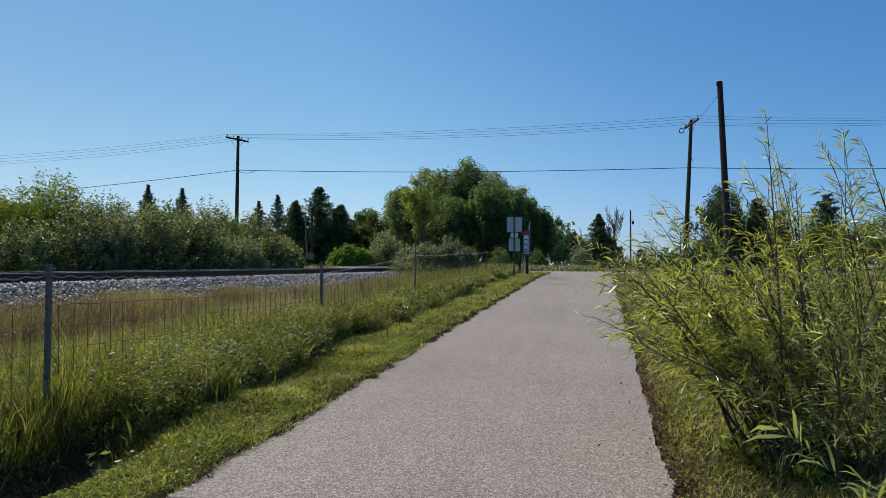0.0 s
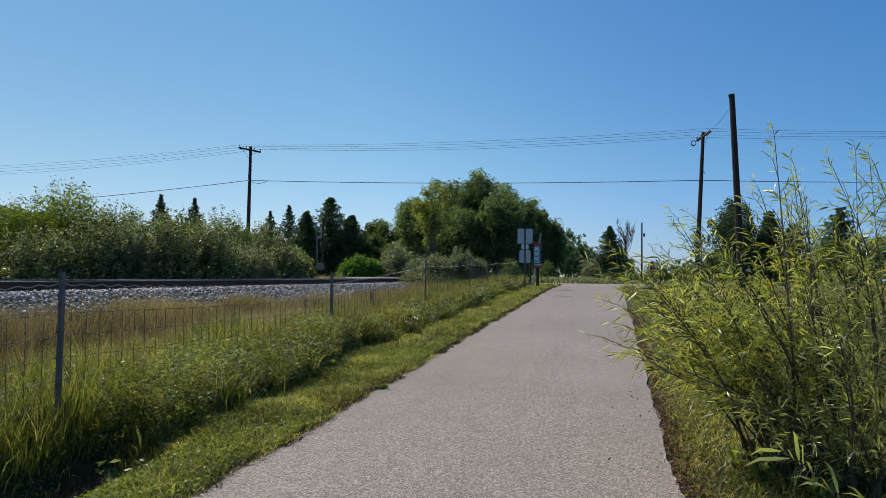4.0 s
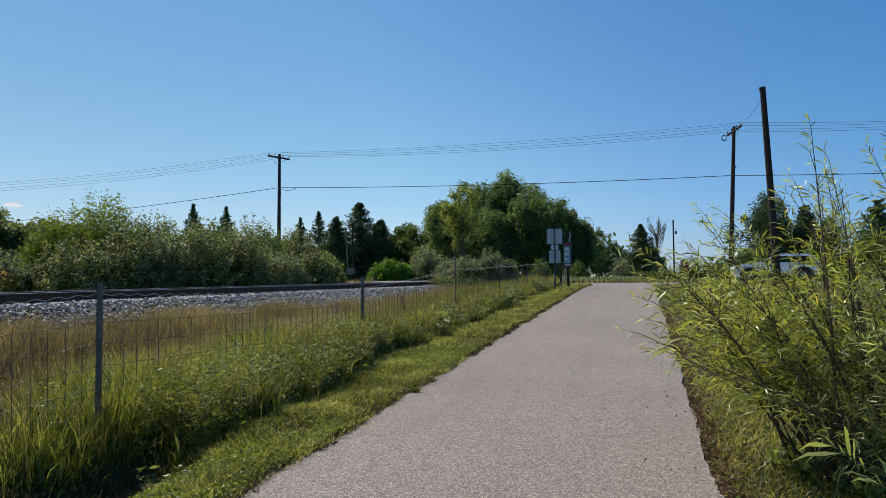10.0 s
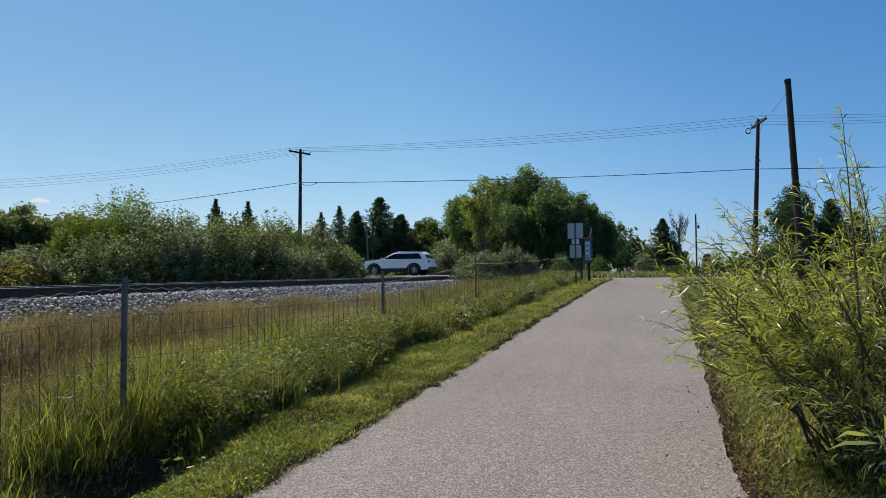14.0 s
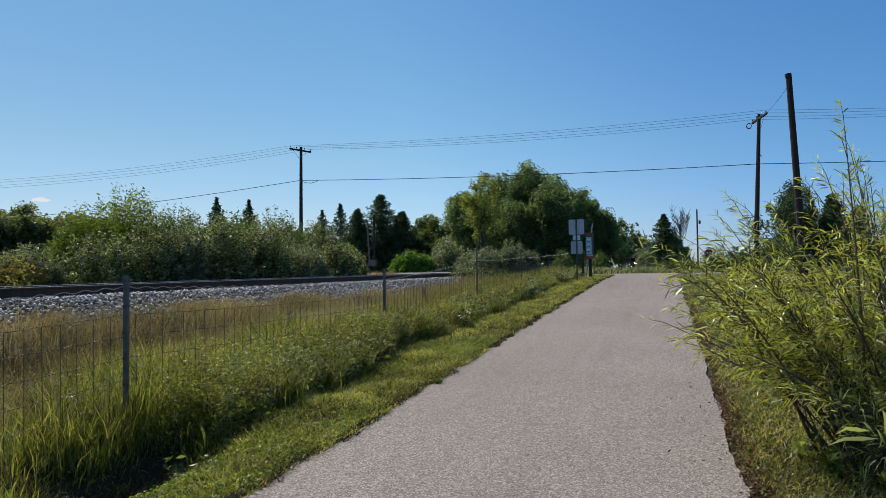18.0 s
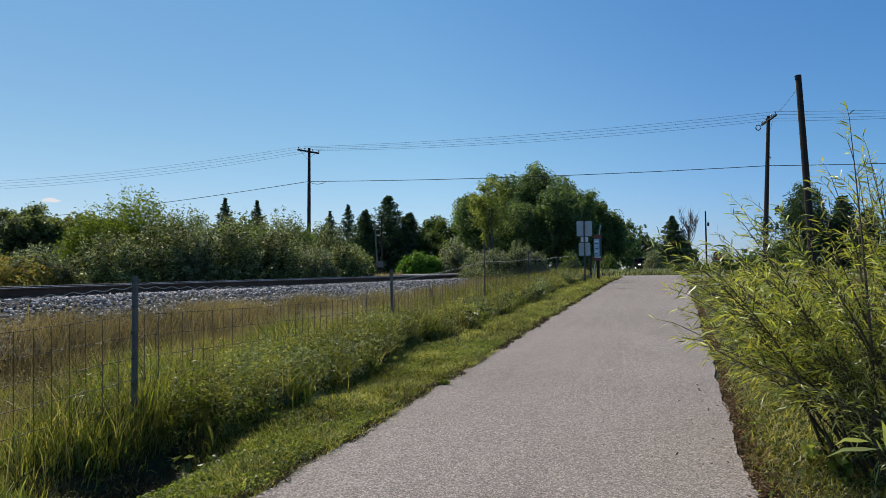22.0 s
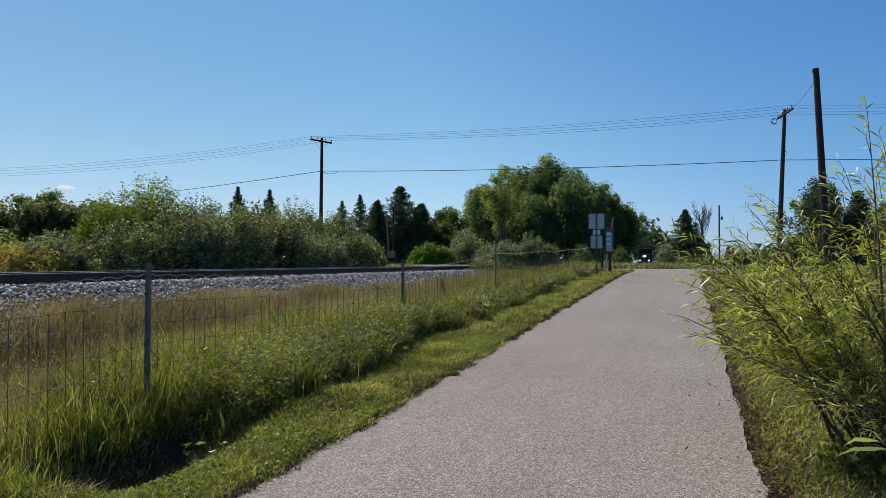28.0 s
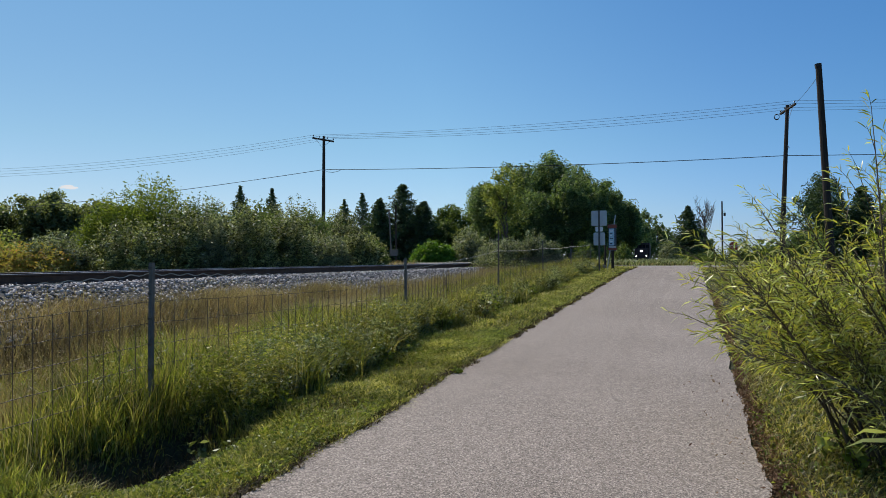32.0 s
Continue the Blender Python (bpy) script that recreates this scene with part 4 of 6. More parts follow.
def willow(x, y, n_stems, height, seed, label, az=None, leaf_len=0.095, reach=0.55, dense=1.0, low=0.34, leans=None, foliage=None):
    """Many whippy stems from one stool, each with side twigs set with narrow leaves."""
    r = np.random.default_rng(seed)
    thing = tagged(new("willow_shrub"), label, "shrub", "willow shrubs beside the path")
    z = float(ground_z(x, y))
    thing.location = (x, y, z - 0.02)
    for k in range(n_stems):
        a = r.uniform(0, math.tau) if az is None else r.uniform(*az)
        lean = abs(r.normal(0, reach)) + 0.05 if leans is None else r.uniform(*leans)
        H = height * r.uniform(0.72, 1.0) / (1 + 0.9 * lean ** 1.3)
        b0 = np.array([r.normal(0, 0.15), r.normal(0, 0.22), 0.0])
        dirn = np.array([math.cos(a), math.sin(a), 0])
        t = np.linspace(0, 1, 9)
        axis = b0 + dirn * (lean * H * (0.75 * t + 0.45 * t ** 2.2))[:, None] + np.array([0, 0, 1.0]) * (H * (t - 0.10 * lean * t ** 3))[:, None]
        axis[:, :2] += 0.03 * np.sin(t * 7 + r.uniform(0, 6))[:, None] * r.normal(0, 1, 2)
        bm = bmesh.new()
        r0 = r.uniform(0.008, 0.015)
        axis = axis - b0
        tube(bm, [tuple(p) for p in axis], [r0 * (1 - 0.82 * u) for u in t], 5)
        base, way = [], []
        ntw = max(5, int(r.uniform(15, 23) * dense))
        for j in range(ntw + 1):
            u = low + (0.99 - low) * ((j + r.uniform(-0.4, 0.4)) / ntw) if j < ntw else 1.0
            u = min(max(u, 0.05), 1.0)
            i = min(int(u * 8), 7)
            p = axis[i] + (axis[i + 1] - axis[i]) * (u * 8 - i)
            tang = axis[i + 1] - axis[i]
            tang /= np.linalg.norm(tang)
            if j < ntw:
                out = r.normal(0, 1, 3)
                out -= tang * out.dot(tang)
                out /= np.linalg.norm(out)
                d = tang * 0.8 + out * 0.75
                L = r.uniform(0.14, 0.42) * (1.1 - 0.55 * u)
            else:
                d, L = tang, 0.30
            d = d / np.linalg.norm(d)
            q = p + d * L * 0.55
            e = p + d * L + np.array([-0.03, 0, -0.10]) * L
            tube(bm, [tuple(p), tuple(q), tuple(e)], [0.0034, 0.0024, 0.001], 3, False)
            m = int(L * r.uniform(38, 56))
            w = np.linspace(0.22, 1.0, max(m, 4)) ** 0.8
            base.append(p + (e - p) * w[:, None])
            way.append(np.repeat(d[None], len(w), 0))
        base, way = np.concatenate(base), np.concatenate(way)
        m = len(base)
        out = r.normal(0, 1, (m, 3))
        out -= way * (out * way).sum(1)[:, None]
        out /= np.linalg.norm(out, axis=1)[:, None]
        d = way * 0.75 + out * 0.7 + np.array([-0.10, 0, -0.20])
        d /= np.linalg.norm(d, axis=1)[:, None]
        L = leaf_len * r.uniform(0.55, 1.3, m)[:, None]
        s = np.cross(d, r.normal(0, 1, (m, 3)))
        s /= np.linalg.norm(s, axis=1)[:, None]
        nn = np.cross(d, s)
        W = L * 0.047
        curl = nn * L * r.uniform(-0.2, 0.2, (m, 1))
        m1, m2 = base + d * L * 0.33, base + d * L * 0.68 + curl * 0.4
        tip = base + d * L + curl + np.array([-0.04, 0, -0.16]) * L
        v = np.stack([base, m1 + s * W, m2 + s * W * 0.8, tip, m2 - s * W * 0.8, m1 - s * W], 1).reshape(-1, 3)
        kk = np.arange(m)[:, None] * 6
        loops = (kk + np.array([[0, 1, 5, 1, 2, 4, 5, 2, 3, 4]])).ravel()
        stem = part("stem", bm, M_STEM, thing)
        stem.location = tuple(b0)
        fo = new("foliage", fast_mesh("foliage", v, loops, np.tile([3, 4, 3], m), foliage or L_WILLOW))
        fo.parent = stem
        SWAYING.append((stem, tuple(b0), r.uniform(0, 6.28), r.uniform(0.8, 1.6) * (0.6 + lean), a))
    return thing


willow(1.62, 5.6, 17, 2.25, 301, "dense yellow-green willow shrub leaning over the path edge", None, 0.088, 0.34, 1.1, 0.30)
willow(1.38, 5.5, 38, 2.35, 306, "spreading yellow-green willow shoots over the path edge", (2.4, 4.0), 0.084, 0.6, 1.1, 0.46, (0.25, 0.86))
willow(2.0, 5.6, 17, 2.45, 302, "dense yellow-green willow shrub beside the path", None, 0.088, 0.40, 1.1, 0.22)
willow(2.5, 6.4, 9, 2.4, 303, "yellow-green willow shrub behind another", None, 0.092, 0.38, 0.9, 0.36)
willow(2.9, 5.1, 7, 2.3, 305, "yellow-green willow shrub further from the path", None, 0.092, 0.38, 0.9, 0.25)
willow(1.60, 5.05, 20, 1.5, 307, "low pale leafy willow regrowth under the tall stems", None, 0.086, 0.42, 1.0, 0.15, None, L_PALE)
willow(1.30, 5.2, 9, 1.0, 312, "low leafy willow regrowth at the edge of the shrubs", None, 0.086, 0.4, 1.0, 0.2, None, L_PALE)
willow(1.33, 5.4, 9, 1.75, 308, "low arching yellow-green willow shoots over the path edge", (2.5, 3.9), 0.088, 0.6, 1.0, 0.6, (0.6, 0.98))
willow(1.45, 5.65, 14, 2.32, 309, "tall thin willow stems rising above the shrubs", (1.4, 4.2), 0.09, 0.3, 0.75, 0.42, (0.03, 0.40))
willow(1.9, 5.7, 11, 2.5, 310, "tall thin willow stems rising above the dense growth", None, 0.09, 0.3, 0.75, 0.42, (0.04, 0.32))
willow(1.70, 1.95, 22, 1.34, 304, "low willow shoots with long pale leaves", (2.6, 3.9), 0.10, 0.6, 0.85, 0.5, (0.5, 0.80), L_PALE)


# ---- grass ----
def scatter(n, x0, x1, y0, y1, r=rng):
    return r.uniform(x0, x1, n), r.uniform(y0, y1, n)


def tussocks(n, per, x0, x1, y0, y1, spread):
    """Blades gathered in tussocks, with gaps between."""
    cx, cy = rng.uniform(x0, x1, n), rng.uniform(y0, y1, n)
    k = np.repeat(np.arange(n), per)
    return cx[k] + rng.normal(0, spread, len(k)), cy[k] + rng.normal(0, spread, len(k)), rng.uniform(0.6, 1.25, n)[k]


def bank_x(y):
    """The edge at which the tall growth along the fence ends and the mown verge begins."""
    return -3.50 - 0.34 * smooth01((y - 6.8) / 2.4) + 0.10 * np.sin(y * 1.6) + 0.06 * np.sin(y * 4.3 + 1)


def build_grass():
    lab = lambda ob, text, cat="grass": tagged(ob, text, cat, kind="stuff")
    # mown verge between the path and the fence
    x1, y1 = scatter(120000, FENCE_X + 0.1, PATH_L + 0.03, 2.2, 10)
    x2, y2 = scatter(60000, FENCE_X + 0.1, PATH_L + 0.03, 10, 37)
    x = np.concatenate([x1, x2]); y = np.concatenate([y1, y2])
    keep = rng.uniform(0, 1, len(x)) > np.maximum(0.95 * hollow_at(x, y), 0.8 * smooth01((bank_x(y) - 0.05 - x) / 0.25))
    x, y = x[keep], y[keep]
    edge = np.exp(-((PATH_L - x) / 0.12) ** 2)
    tuft = np.sin(x * 5 + y * 2.3) * np.sin(y * 4.1 - x * 3.3)
    h = rng.uniform(0.035, 0.115, len(x)) * (1 + 0.4 * tuft) * (1 - 0.2 * edge)
    lab(blades("mown_grass", x, y, h, 0.0065 + 0.001 * y, G_MOWN, 0.7, (0.1, -0.05)), "short mown verge grass with yellow blades")
    # small leaves of clover and plantain in the verge
    r = np.random.default_rng(77)
    x = np.concatenate([r.uniform(FENCE_X + 0.5, PATH_L - 0.02, 62000), r.uniform(FENCE_X + 0.5, PATH_L - 0.02, 30000), r.uniform(PATH_R + 0.03, 2.6, 9000)])
    y = np.concatenate([r.uniform(2.2, 11, 62000), r.uniform(11, 34, 30000), r.uniform(2.2, 10, 9000)])
    ok = np.sin(x * 5 + y * 2.3) * np.sin(y * 4.1 - x * 3.3) + 0.8 * np.sin(x * 2.1 - y * 1.1) + r.normal(0, 0.4, len(x)) > -0.2
    ok &= (x > bank_x(y) + 0.05) | (r.uniform(0, 1, len(x)) < 0.12)
    pts = np.stack([x, y, ground_z(x, y) + r.uniform(0.02, 0.075, len(x))], 1)[ok]
    ob = new("verge_clover", leaf_mesh("verge_clover", leaves(pts, 0.024, r, 0.6, 0.1), G_CLOVER))
    lab(ob, "small clover leaves among the verge grass")
    # tall grass along the fence
    x1, y1, s1 = tussocks(2000, 44, -6.6, FENCE_X + 1.0, 1.8, 12, 0.075)
    x2, y2, s2 = tussocks(1500, 34, -6.6, FENCE_X + 0.75, 12, 36.5, 0.11)
    x = np.concatenate([x1, x2]); y = np.concatenate([y1, y2]); s = np.concatenate([s1, s2])
    lump = 0.6 + 0.4 * np.sin(y * 1.9 + np.sin(x * 2.3) * 1.5) * np.sin(x * 1.7 + 1)
    front = smooth01((bank_x(y) - x) / 0.32)
    low = 1.0 - 0.16 * smooth01((y - 8) / 9) - 0.24 * smooth01((6.2 - y) / 1.6) - 0.38 * smooth01((4.3 - y) / 0.7)
    hollow = hollow_at(x, y)
    h = rng.uniform(0.32, 0.66, len(x)) * s * (0.6 + 0.5 * lump) * (0.12 + 0.88 * front) * low * (1 + 0.5 * np.exp(-((y - 4.85) / 0.6) ** 2 - ((x + 4.4) / 0.25) ** 2)) * (1 - 0.88 * hollow)
    ok = (rng.uniform(0, 1, len(x)) > hollow * 0.97) & (x < bank_x(y) + 0.12)
    x, y, h = x[ok], y[ok], h[ok]
    h *= np.where((y < 9) & (rng.uniform(0, 1, len(x)) < 0.45), 0.55, 1.0)
    gold = rng.uniform(0, 1, len(x)) < 0.26 + 0.50 * smooth01((y - 4) / 9) * (0.6 + 0.4 * np.sin(x * 3 + y))
    for m, mt, nm, tx in ((~gold, G_TALL, "tall_grass", "tall bright green grass along the wire fence"), (gold, G_GOLD, "yellowing_grass", "tall yellowing grass along the wire fence")):
        lab(blades(nm, x[m], y[m], h[m], 0.0065 + 0.0008 * y[m], mt, 0.5, (0.03, -0.03), None, 0.85), tx)
    # leafy weeds among it: bushy plants of upright stalks set with small leaves, thickest along the verge
    r = np.random.default_rng(78)
    n = 1500
    py = np.concatenate([r.uniform(4.6, 11, 850), r.uniform(11, 34, n - 850)])
    px = bank_x(py) - 0.06 - np.abs(r.normal(0, 0.55, n)) - 0.1
    ok = (hollow_at(px, py) < 0.15) & (np.sin(px * 2.3 + py * 1.7) + np.sin(py * 2.9 - px) + r.normal(0, 0.6, n) > -0.75)
    px, py = px[ok], py[ok]
    ph = r.uniform(0.26, 0.60, len(px)) * (1.05 - 0.3 * smooth01((py - 8) / 8)) * (0.55 + 0.45 * smooth01((bank_x(py) - px) / 0.35))
    kind = np.where(r.uniform(0, 1, len(px)) < 0.42 - 0.34 * smooth01((py - 6) / 5), 0, np.where(r.uniform(0, 1, len(px)) < 0.6, 1, 2))
    j = np.repeat(np.arange(len(px)), 7)
    sx, sy = px[j] + r.normal(0, 0.085, len(j)), py[j] + r.normal(0, 0.085, len(j))
    sh = ph[j] * r.uniform(0.7, 1.12, len(j))
    k = np.repeat(np.arange(len(j)), 24)
    u = r.uniform(0.12, 1.0, len(k)) ** 0.8
    out = r.normal(0, 0.032, (len(k), 2)) * (1.25 - 0.6 * u)[:, None]
    pts = np.stack([sx[k] + out[:, 0] + 0.06 * u, sy[k] + out[:, 1], ground_z(sx[k], sy[k]) + sh[k] * u], 1)
    size = 0.031 + 0.0012 * sy[k]
    for q, (nm, mt, tx) in enumerate((("ditch_weeds", G_WEED, "bright green leafy weeds along the fence"), ("yellowing_weeds", G_FORB, "yellow-green leafy weeds along the fence"), ("grey_weeds", L_OLIVE, "grey-green seeding weeds along the fence"))):
        m = kind[j[k]] == q
        lab(new(nm, leaf_mesh(nm, leaves(pts[m], size[m], r, 0.24, 0.1), mt)), tx, "weeds")
    # heavy clumps of grass arching over the verge
    cy = np.concatenate([rng.uniform(5.6, 8.6, 12), rng.uniform(8.6, 20, 18)])
    cx = bank_x(cy) - 0.12 + rng.normal(0, 0.06, 30)
    k = np.repeat(np.arange(30), 60)
    bx, by = cx[k] + rng.normal(0, 0.06, len(k)), cy[k] + rng.normal(0, 0.06, len(k))
    bh = rng.uniform(0.25, 0.52, len(k)) * (1 - 0.3 * smooth01((by - 8) / 5))
    g = (k % 3) > 0
    lab(blades("arching_grass", bx[g], by[g], bh[g], 0.006 + 0.0006 * by[g], G_TALL, 0.45, (0.12, -0.06)), "arching grass clumps hanging over the mown verge")
    lab(blades("golden_grass", bx[~g], by[~g], bh[~g], 0.006 + 0.0006 * by[~g], G_GOLD, 0.45, (0.1, -0.05)), "golden grass clumps between the green ones")
    # dark dense weeds at the foot of the fence, in uneven patches
    k = 30000
    wy = rng.uniform(6.0, 32, k)
    wx = bank_x(wy) - 0.16 + rng.normal(0, 0.12, k)
    ok = np.sin(wy * 2.3) + np.sin(wy * 0.9 + 1) + rng.normal(0, 0.35, k) > 0.25
    pts = np.stack([wx, wy, ground_z(wx, wy) + rng.uniform(0.02, 0.58, k) * (0.75 + 0.25 * np.sin(wy * 4))], 1)[ok]
    lab(new("fence_weeds", leaf_mesh("fence_weeds", leaves(pts, 0.05, rng, 0.4, 0.2), L_SHRUB)), "dark leafy weeds crowding the foot of the fence", "weeds")
    # dry grass up to the ballast
    x1, y1, s1 = tussocks(1900, 38, -9.0, -5.5, 3.0, 16, 0.12)
    x2, y2, s2 = tussocks(1000, 24, -9.0, -5.5, 16, 36.5, 0.14)
    x = np.concatenate([x1, x2]); y = np.concatenate([y1, y2]); s = np.concatenate([s1, s2])
    h = rng.uniform(0.28, 0.50, len(x)) * s * (1 - 0.30 * smooth01((-x - 7.8) / 1.2)) * (1 - 0.35 * smooth01((y - 9) / 12))
    lab(blades("dry_grass", x, y, h, 0.0035 + 0.00045 * y, G_BROWN, 0.34, (0.12, -0.03)), "russet dry grass in the railway ditch")
    # small seed heads over it
    k = 46000
    sx, sy = rng.uniform(-9.0, -5.2, k), 3 + 33 * rng.uniform(0, 1, k) ** 1.5
    pts = np.stack([sx, sy, ground_z(sx, sy) + rng.uniform(0.12, 0.5, k) * (1 - 0.35 * smooth01((sy - 9) / 12))], 1)
    lab(new("dry_seed_heads", leaf_mesh("dry_seed_heads", leaves(pts, 0.026, rng, 0.4, 0.5), G_TAN)), "tiny pale seed heads over the ditch grass")
    # thin seed stalks standing above the rest
    x, y = scatter(15000, -8.2, FENCE_X + 0.2, 3, 34)
    lab(blades("seed_stalks", x, y, rng.uniform(0.35, 0.72, len(x)) * (1 - 0.3 * smooth01((y - 9) / 12)), 0.0035 + 0.0006 * y, G_STALK, 0.16, (0.06, 0)), "thin dry seed stalks in the ditch grass")
    # dead thatch and soil on the asphalt's edge
    y = rng.uniform(2.2, 36, 15000)
    x = PATH_L - 0.03 + rng.normal(0, 0.032, len(y)) + 0.055 * np.sin(y * 3.7) * np.sin(y * 1.3 + 1) + 0.03 * np.sin(y * 11)
    lab(blades("edge_thatch", x, y, rng.uniform(0.02, 0.075, len(y)), 0.010 + 0.0008 * y, G_THATCH, 1.0, (0.2, 0), slope_z(y) + 0.02), "dark dead thatch along the asphalt edge")
    x = PATH_R + 0.05 + np.abs(rng.normal(0, 0.06, 6000)); y = rng.uniform(2.2, 20, 6000)
    lab(blades("edge_thatch", x, y, rng.uniform(0.01, 0.04, len(y)), 0.010 + 0.0008 * y, G_LITTER, 1.0, (0.0, 0), slope_z(y) + 0.02), "brown dead thatch along the asphalt edge")
    # dead weeds coloured dark for the hollow's shade, and rank growth over the far verge
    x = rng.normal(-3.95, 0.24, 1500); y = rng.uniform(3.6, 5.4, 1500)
    lab(blades("dead_weeds", x, y, rng.uniform(0.06, 0.24, 1500), np.full(1500, 0.006), G_THATCH, 0.7), "dead weeds in the hollow by the fence, darkened for its shade")
    x = rng.uniform(-5.5, -0.4, 2600); y = rng.uniform(47.5, 52, 2600)
    lab(blades("rank_weeds", x, y, rng.uniform(0.25, 0.55, 2600), np.full(2600, 0.04), L_OLIVE, 0.4), "rank grey-green weeds beside the far track")
    # pale seed heads
    x = rng.normal(-6.0, 0.42, 3000); y = rng.normal(11.6, 0.6, 3000)
    lab(blades("seed_heads", x, y, rng.uniform(0.5, 0.72, 3000), np.full(3000, 0.015), G_TAN, 0.25, (0.15, 0)), "pale feathery seed heads in the ditch")
    # beyond the track and beside the road
    x, y = scatter(16000, -22, -14.2, 8, 36.5)
    lab(blades("far_bank_grass", x, y, rng.uniform(0.2, 0.5, len(x)), np.full(len(x), 0.03), G_BROWN, 0.3), "dry grass along the far side of the railway")
    x = np.concatenate([rng.uniform(-30, 14, 26000), rng.uniform(-5, 12, 6000)]); y = np.concatenate([rng.uniform(45.8, 54, 26000), rng.uniform(35.5, 37.0, 6000)])
    ok = (np.abs(x - track_x(y)) > 2.6) & ~((y < 40) & (x < 2.4))
    h = rng.uniform(0.1, 0.32, len(x)) * np.where(y < 40, 0.35, 1)
    g = rng.uniform(0, 1, len(x)) < 0.32
    lab(blades("roadside_grass", x[ok & g], y[ok & g], h[ok & g], np.full((ok & g).sum(), 0.04), G_BROWN, 0.35), "yellowing rough grass along the road")
    lab(blades("roadside_weeds", x[ok & ~g], y[ok & ~g], h[ok & ~g], np.full((ok & ~g).sum(), 0.045), L_SHRUB, 0.35), "green weeds along the road")
    # verge and field on the other side of the path
    x1, y1 = scatter(42000, PATH_R + 0.10, 3.4, 2.0, 9)
    x1 += 0.07 * np.sin(y1 * 5.1) * np.sin(y1 * 2.2)
    x2, y2 = scatter(34000, PATH_R - 0.02, 9, 9, 37)
    x = np.concatenate([x1, x2]); y = np.concatenate([y1, y2])
    h = rng.uniform(0.03, 0.10, len(x)) * (1 + 0.8 * smooth01((x - 0.9) / 1.5))
    lab(blades("verge_grass", x, y, h, 0.007 + 0.0009 * y, G_GOLD, 0.8), "short patchy dry grass under the willows")
    x, y = scatter(12000, 8, 60, 8, 37)
    lab(blades("field_grass", x, y, rng.uniform(0.1, 0.35, len(x)), np.full(len(x), 0.05), G_GOLD, 0.4), "rough yellowish field grass")


build_grass()


def weed(name, x, y, n, size, height, material, seed, label, ratio=0.55):
    """A leafy weed: a short stalk with broad leaves."""
    r = np.random.default_rng(seed)
    thing = tagged(new(name), label, "weed", GROUPS.get(name, ""))
    thing.location = (x, y, float(ground_z(x, y)) - 0.01)
    pts = []
    for k in range(max(2, n // 12)):
        bm = bmesh.new()
        e = Vector((r.normal(0, 0.35) * height, r.normal(0, 0.35) * height, height * r.uniform(0.6, 1)))
        tube(bm, [(0, 0, 0), e * 0.55 + Vector((0, 0, 0.05 * height)), e], [0.004, 0.003, 0.002], 4)
        for u in np.linspace(0.25, 1, 12):
            pts.append(np.array(e) * u + r.normal(0, 0.3 * size, 3))
        part("stalk", bm, M_STEM, thing)
    ob = new("leaves", leaf_mesh("leaves", leaves(np.array(pts), size, r, ratio, 0.15), material))
    ob.parent = thing
    return thing


weed("broad_leaved_weed", 1.0, 5.1, 50, 0.07, 0.24, G_WEED, 401, "bright green broad-leaved weed at the path edge", 0.7)
weed("broad_leaved_weed", 1.25, 4.75, 40, 0.07, 0.22, G_WEED, 402, "bright green broad-leaved weed at the path edge", 0.7)
for i, (wx, wy) in enumerate(((1.9, 5.2), (2.2, 4.9), (1.6, 5.2))):
    weed("broad_leaved_weed", wx, wy, 70, 0.06, 0.40, G_WEED, 440 + i, "bright green leafy weed growing under the willows", 0.55)
weed("dock_plant", 0.85, 5.45, 40, 0.07, 0.22, L_YELLOW, 403, "yellowing small weed at the path edge", 0.6)
for i, (wx, wy, wh) in enumerate(((-3.9, 4.4, 0.3), (-3.75, 5.4, 0.25), (-4.1, 6.6, 0.35), (-3.9, 8.2, 0.3), (-3.95, 9.6, 0.35), (-4.0, 11.4, 0.35), (-4.0, 13.0, 0.5), (-3.9, 13.7, 0.5), (-3.95, 15.0, 0.45), (-4.05, 17.5, 0.4), (-4.0, 20.0, 0.45))):
    weed("verge_weed", float(bank_x(wy)) + 0.1 * math.sin(wy * 7), wy, 80, 0.05 + 0.002 * wy, wh, G_WEED if i % 2 else L_SHRUB, 410 + i, "leafy weed at the foot of the fence")
weed("path_edge_tuft", PATH_L + 0.05, 7.55, 60, 0.05, 0.08, G_WEED, 430, "low green tuft spilling onto the asphalt")


def build_litter():
    """Fallen leaves along the path's edges."""
    r = np.random.default_rng(55)
    n = 3600
    x = np.concatenate([PATH_R + np.abs(r.normal(0, 0.11, n)), PATH_R - np.abs(r.normal(0, 0.25, 70)), PATH_L - np.abs(r.normal(0, 0.05, 900))])
    y = np.concatenate([r.uniform(2.4, 8.5, n), r.uniform(2.4, 8, 70), r.uniform(2.4, 20, 900)])
    z = np.where((x < PATH_R) & (x > PATH_L), slope_z(y) + 0.041, ground_z(x, y) + 0.02)
    ob = new("leaf_litter", leaf_mesh("leaf_litter", leaves(np.stack([x, y, z], 1), 0.034, r, 0.35, 0.0), G_LITTER))
    tagged(ob, "brown fallen willow leaves along the path edge", "leaf litter", kind="stuff")


build_litter()

# ---- fence ----
POST_Y = [-0.6, 4.97, 10.81, 16.73, 22.25, 27.84, 33.6]


STAY = mesh_of("stay", tube(bmesh.new(), [(0, 0, 0), (0, 0, 1)], 0.0036, 4, False), M_WIRE)


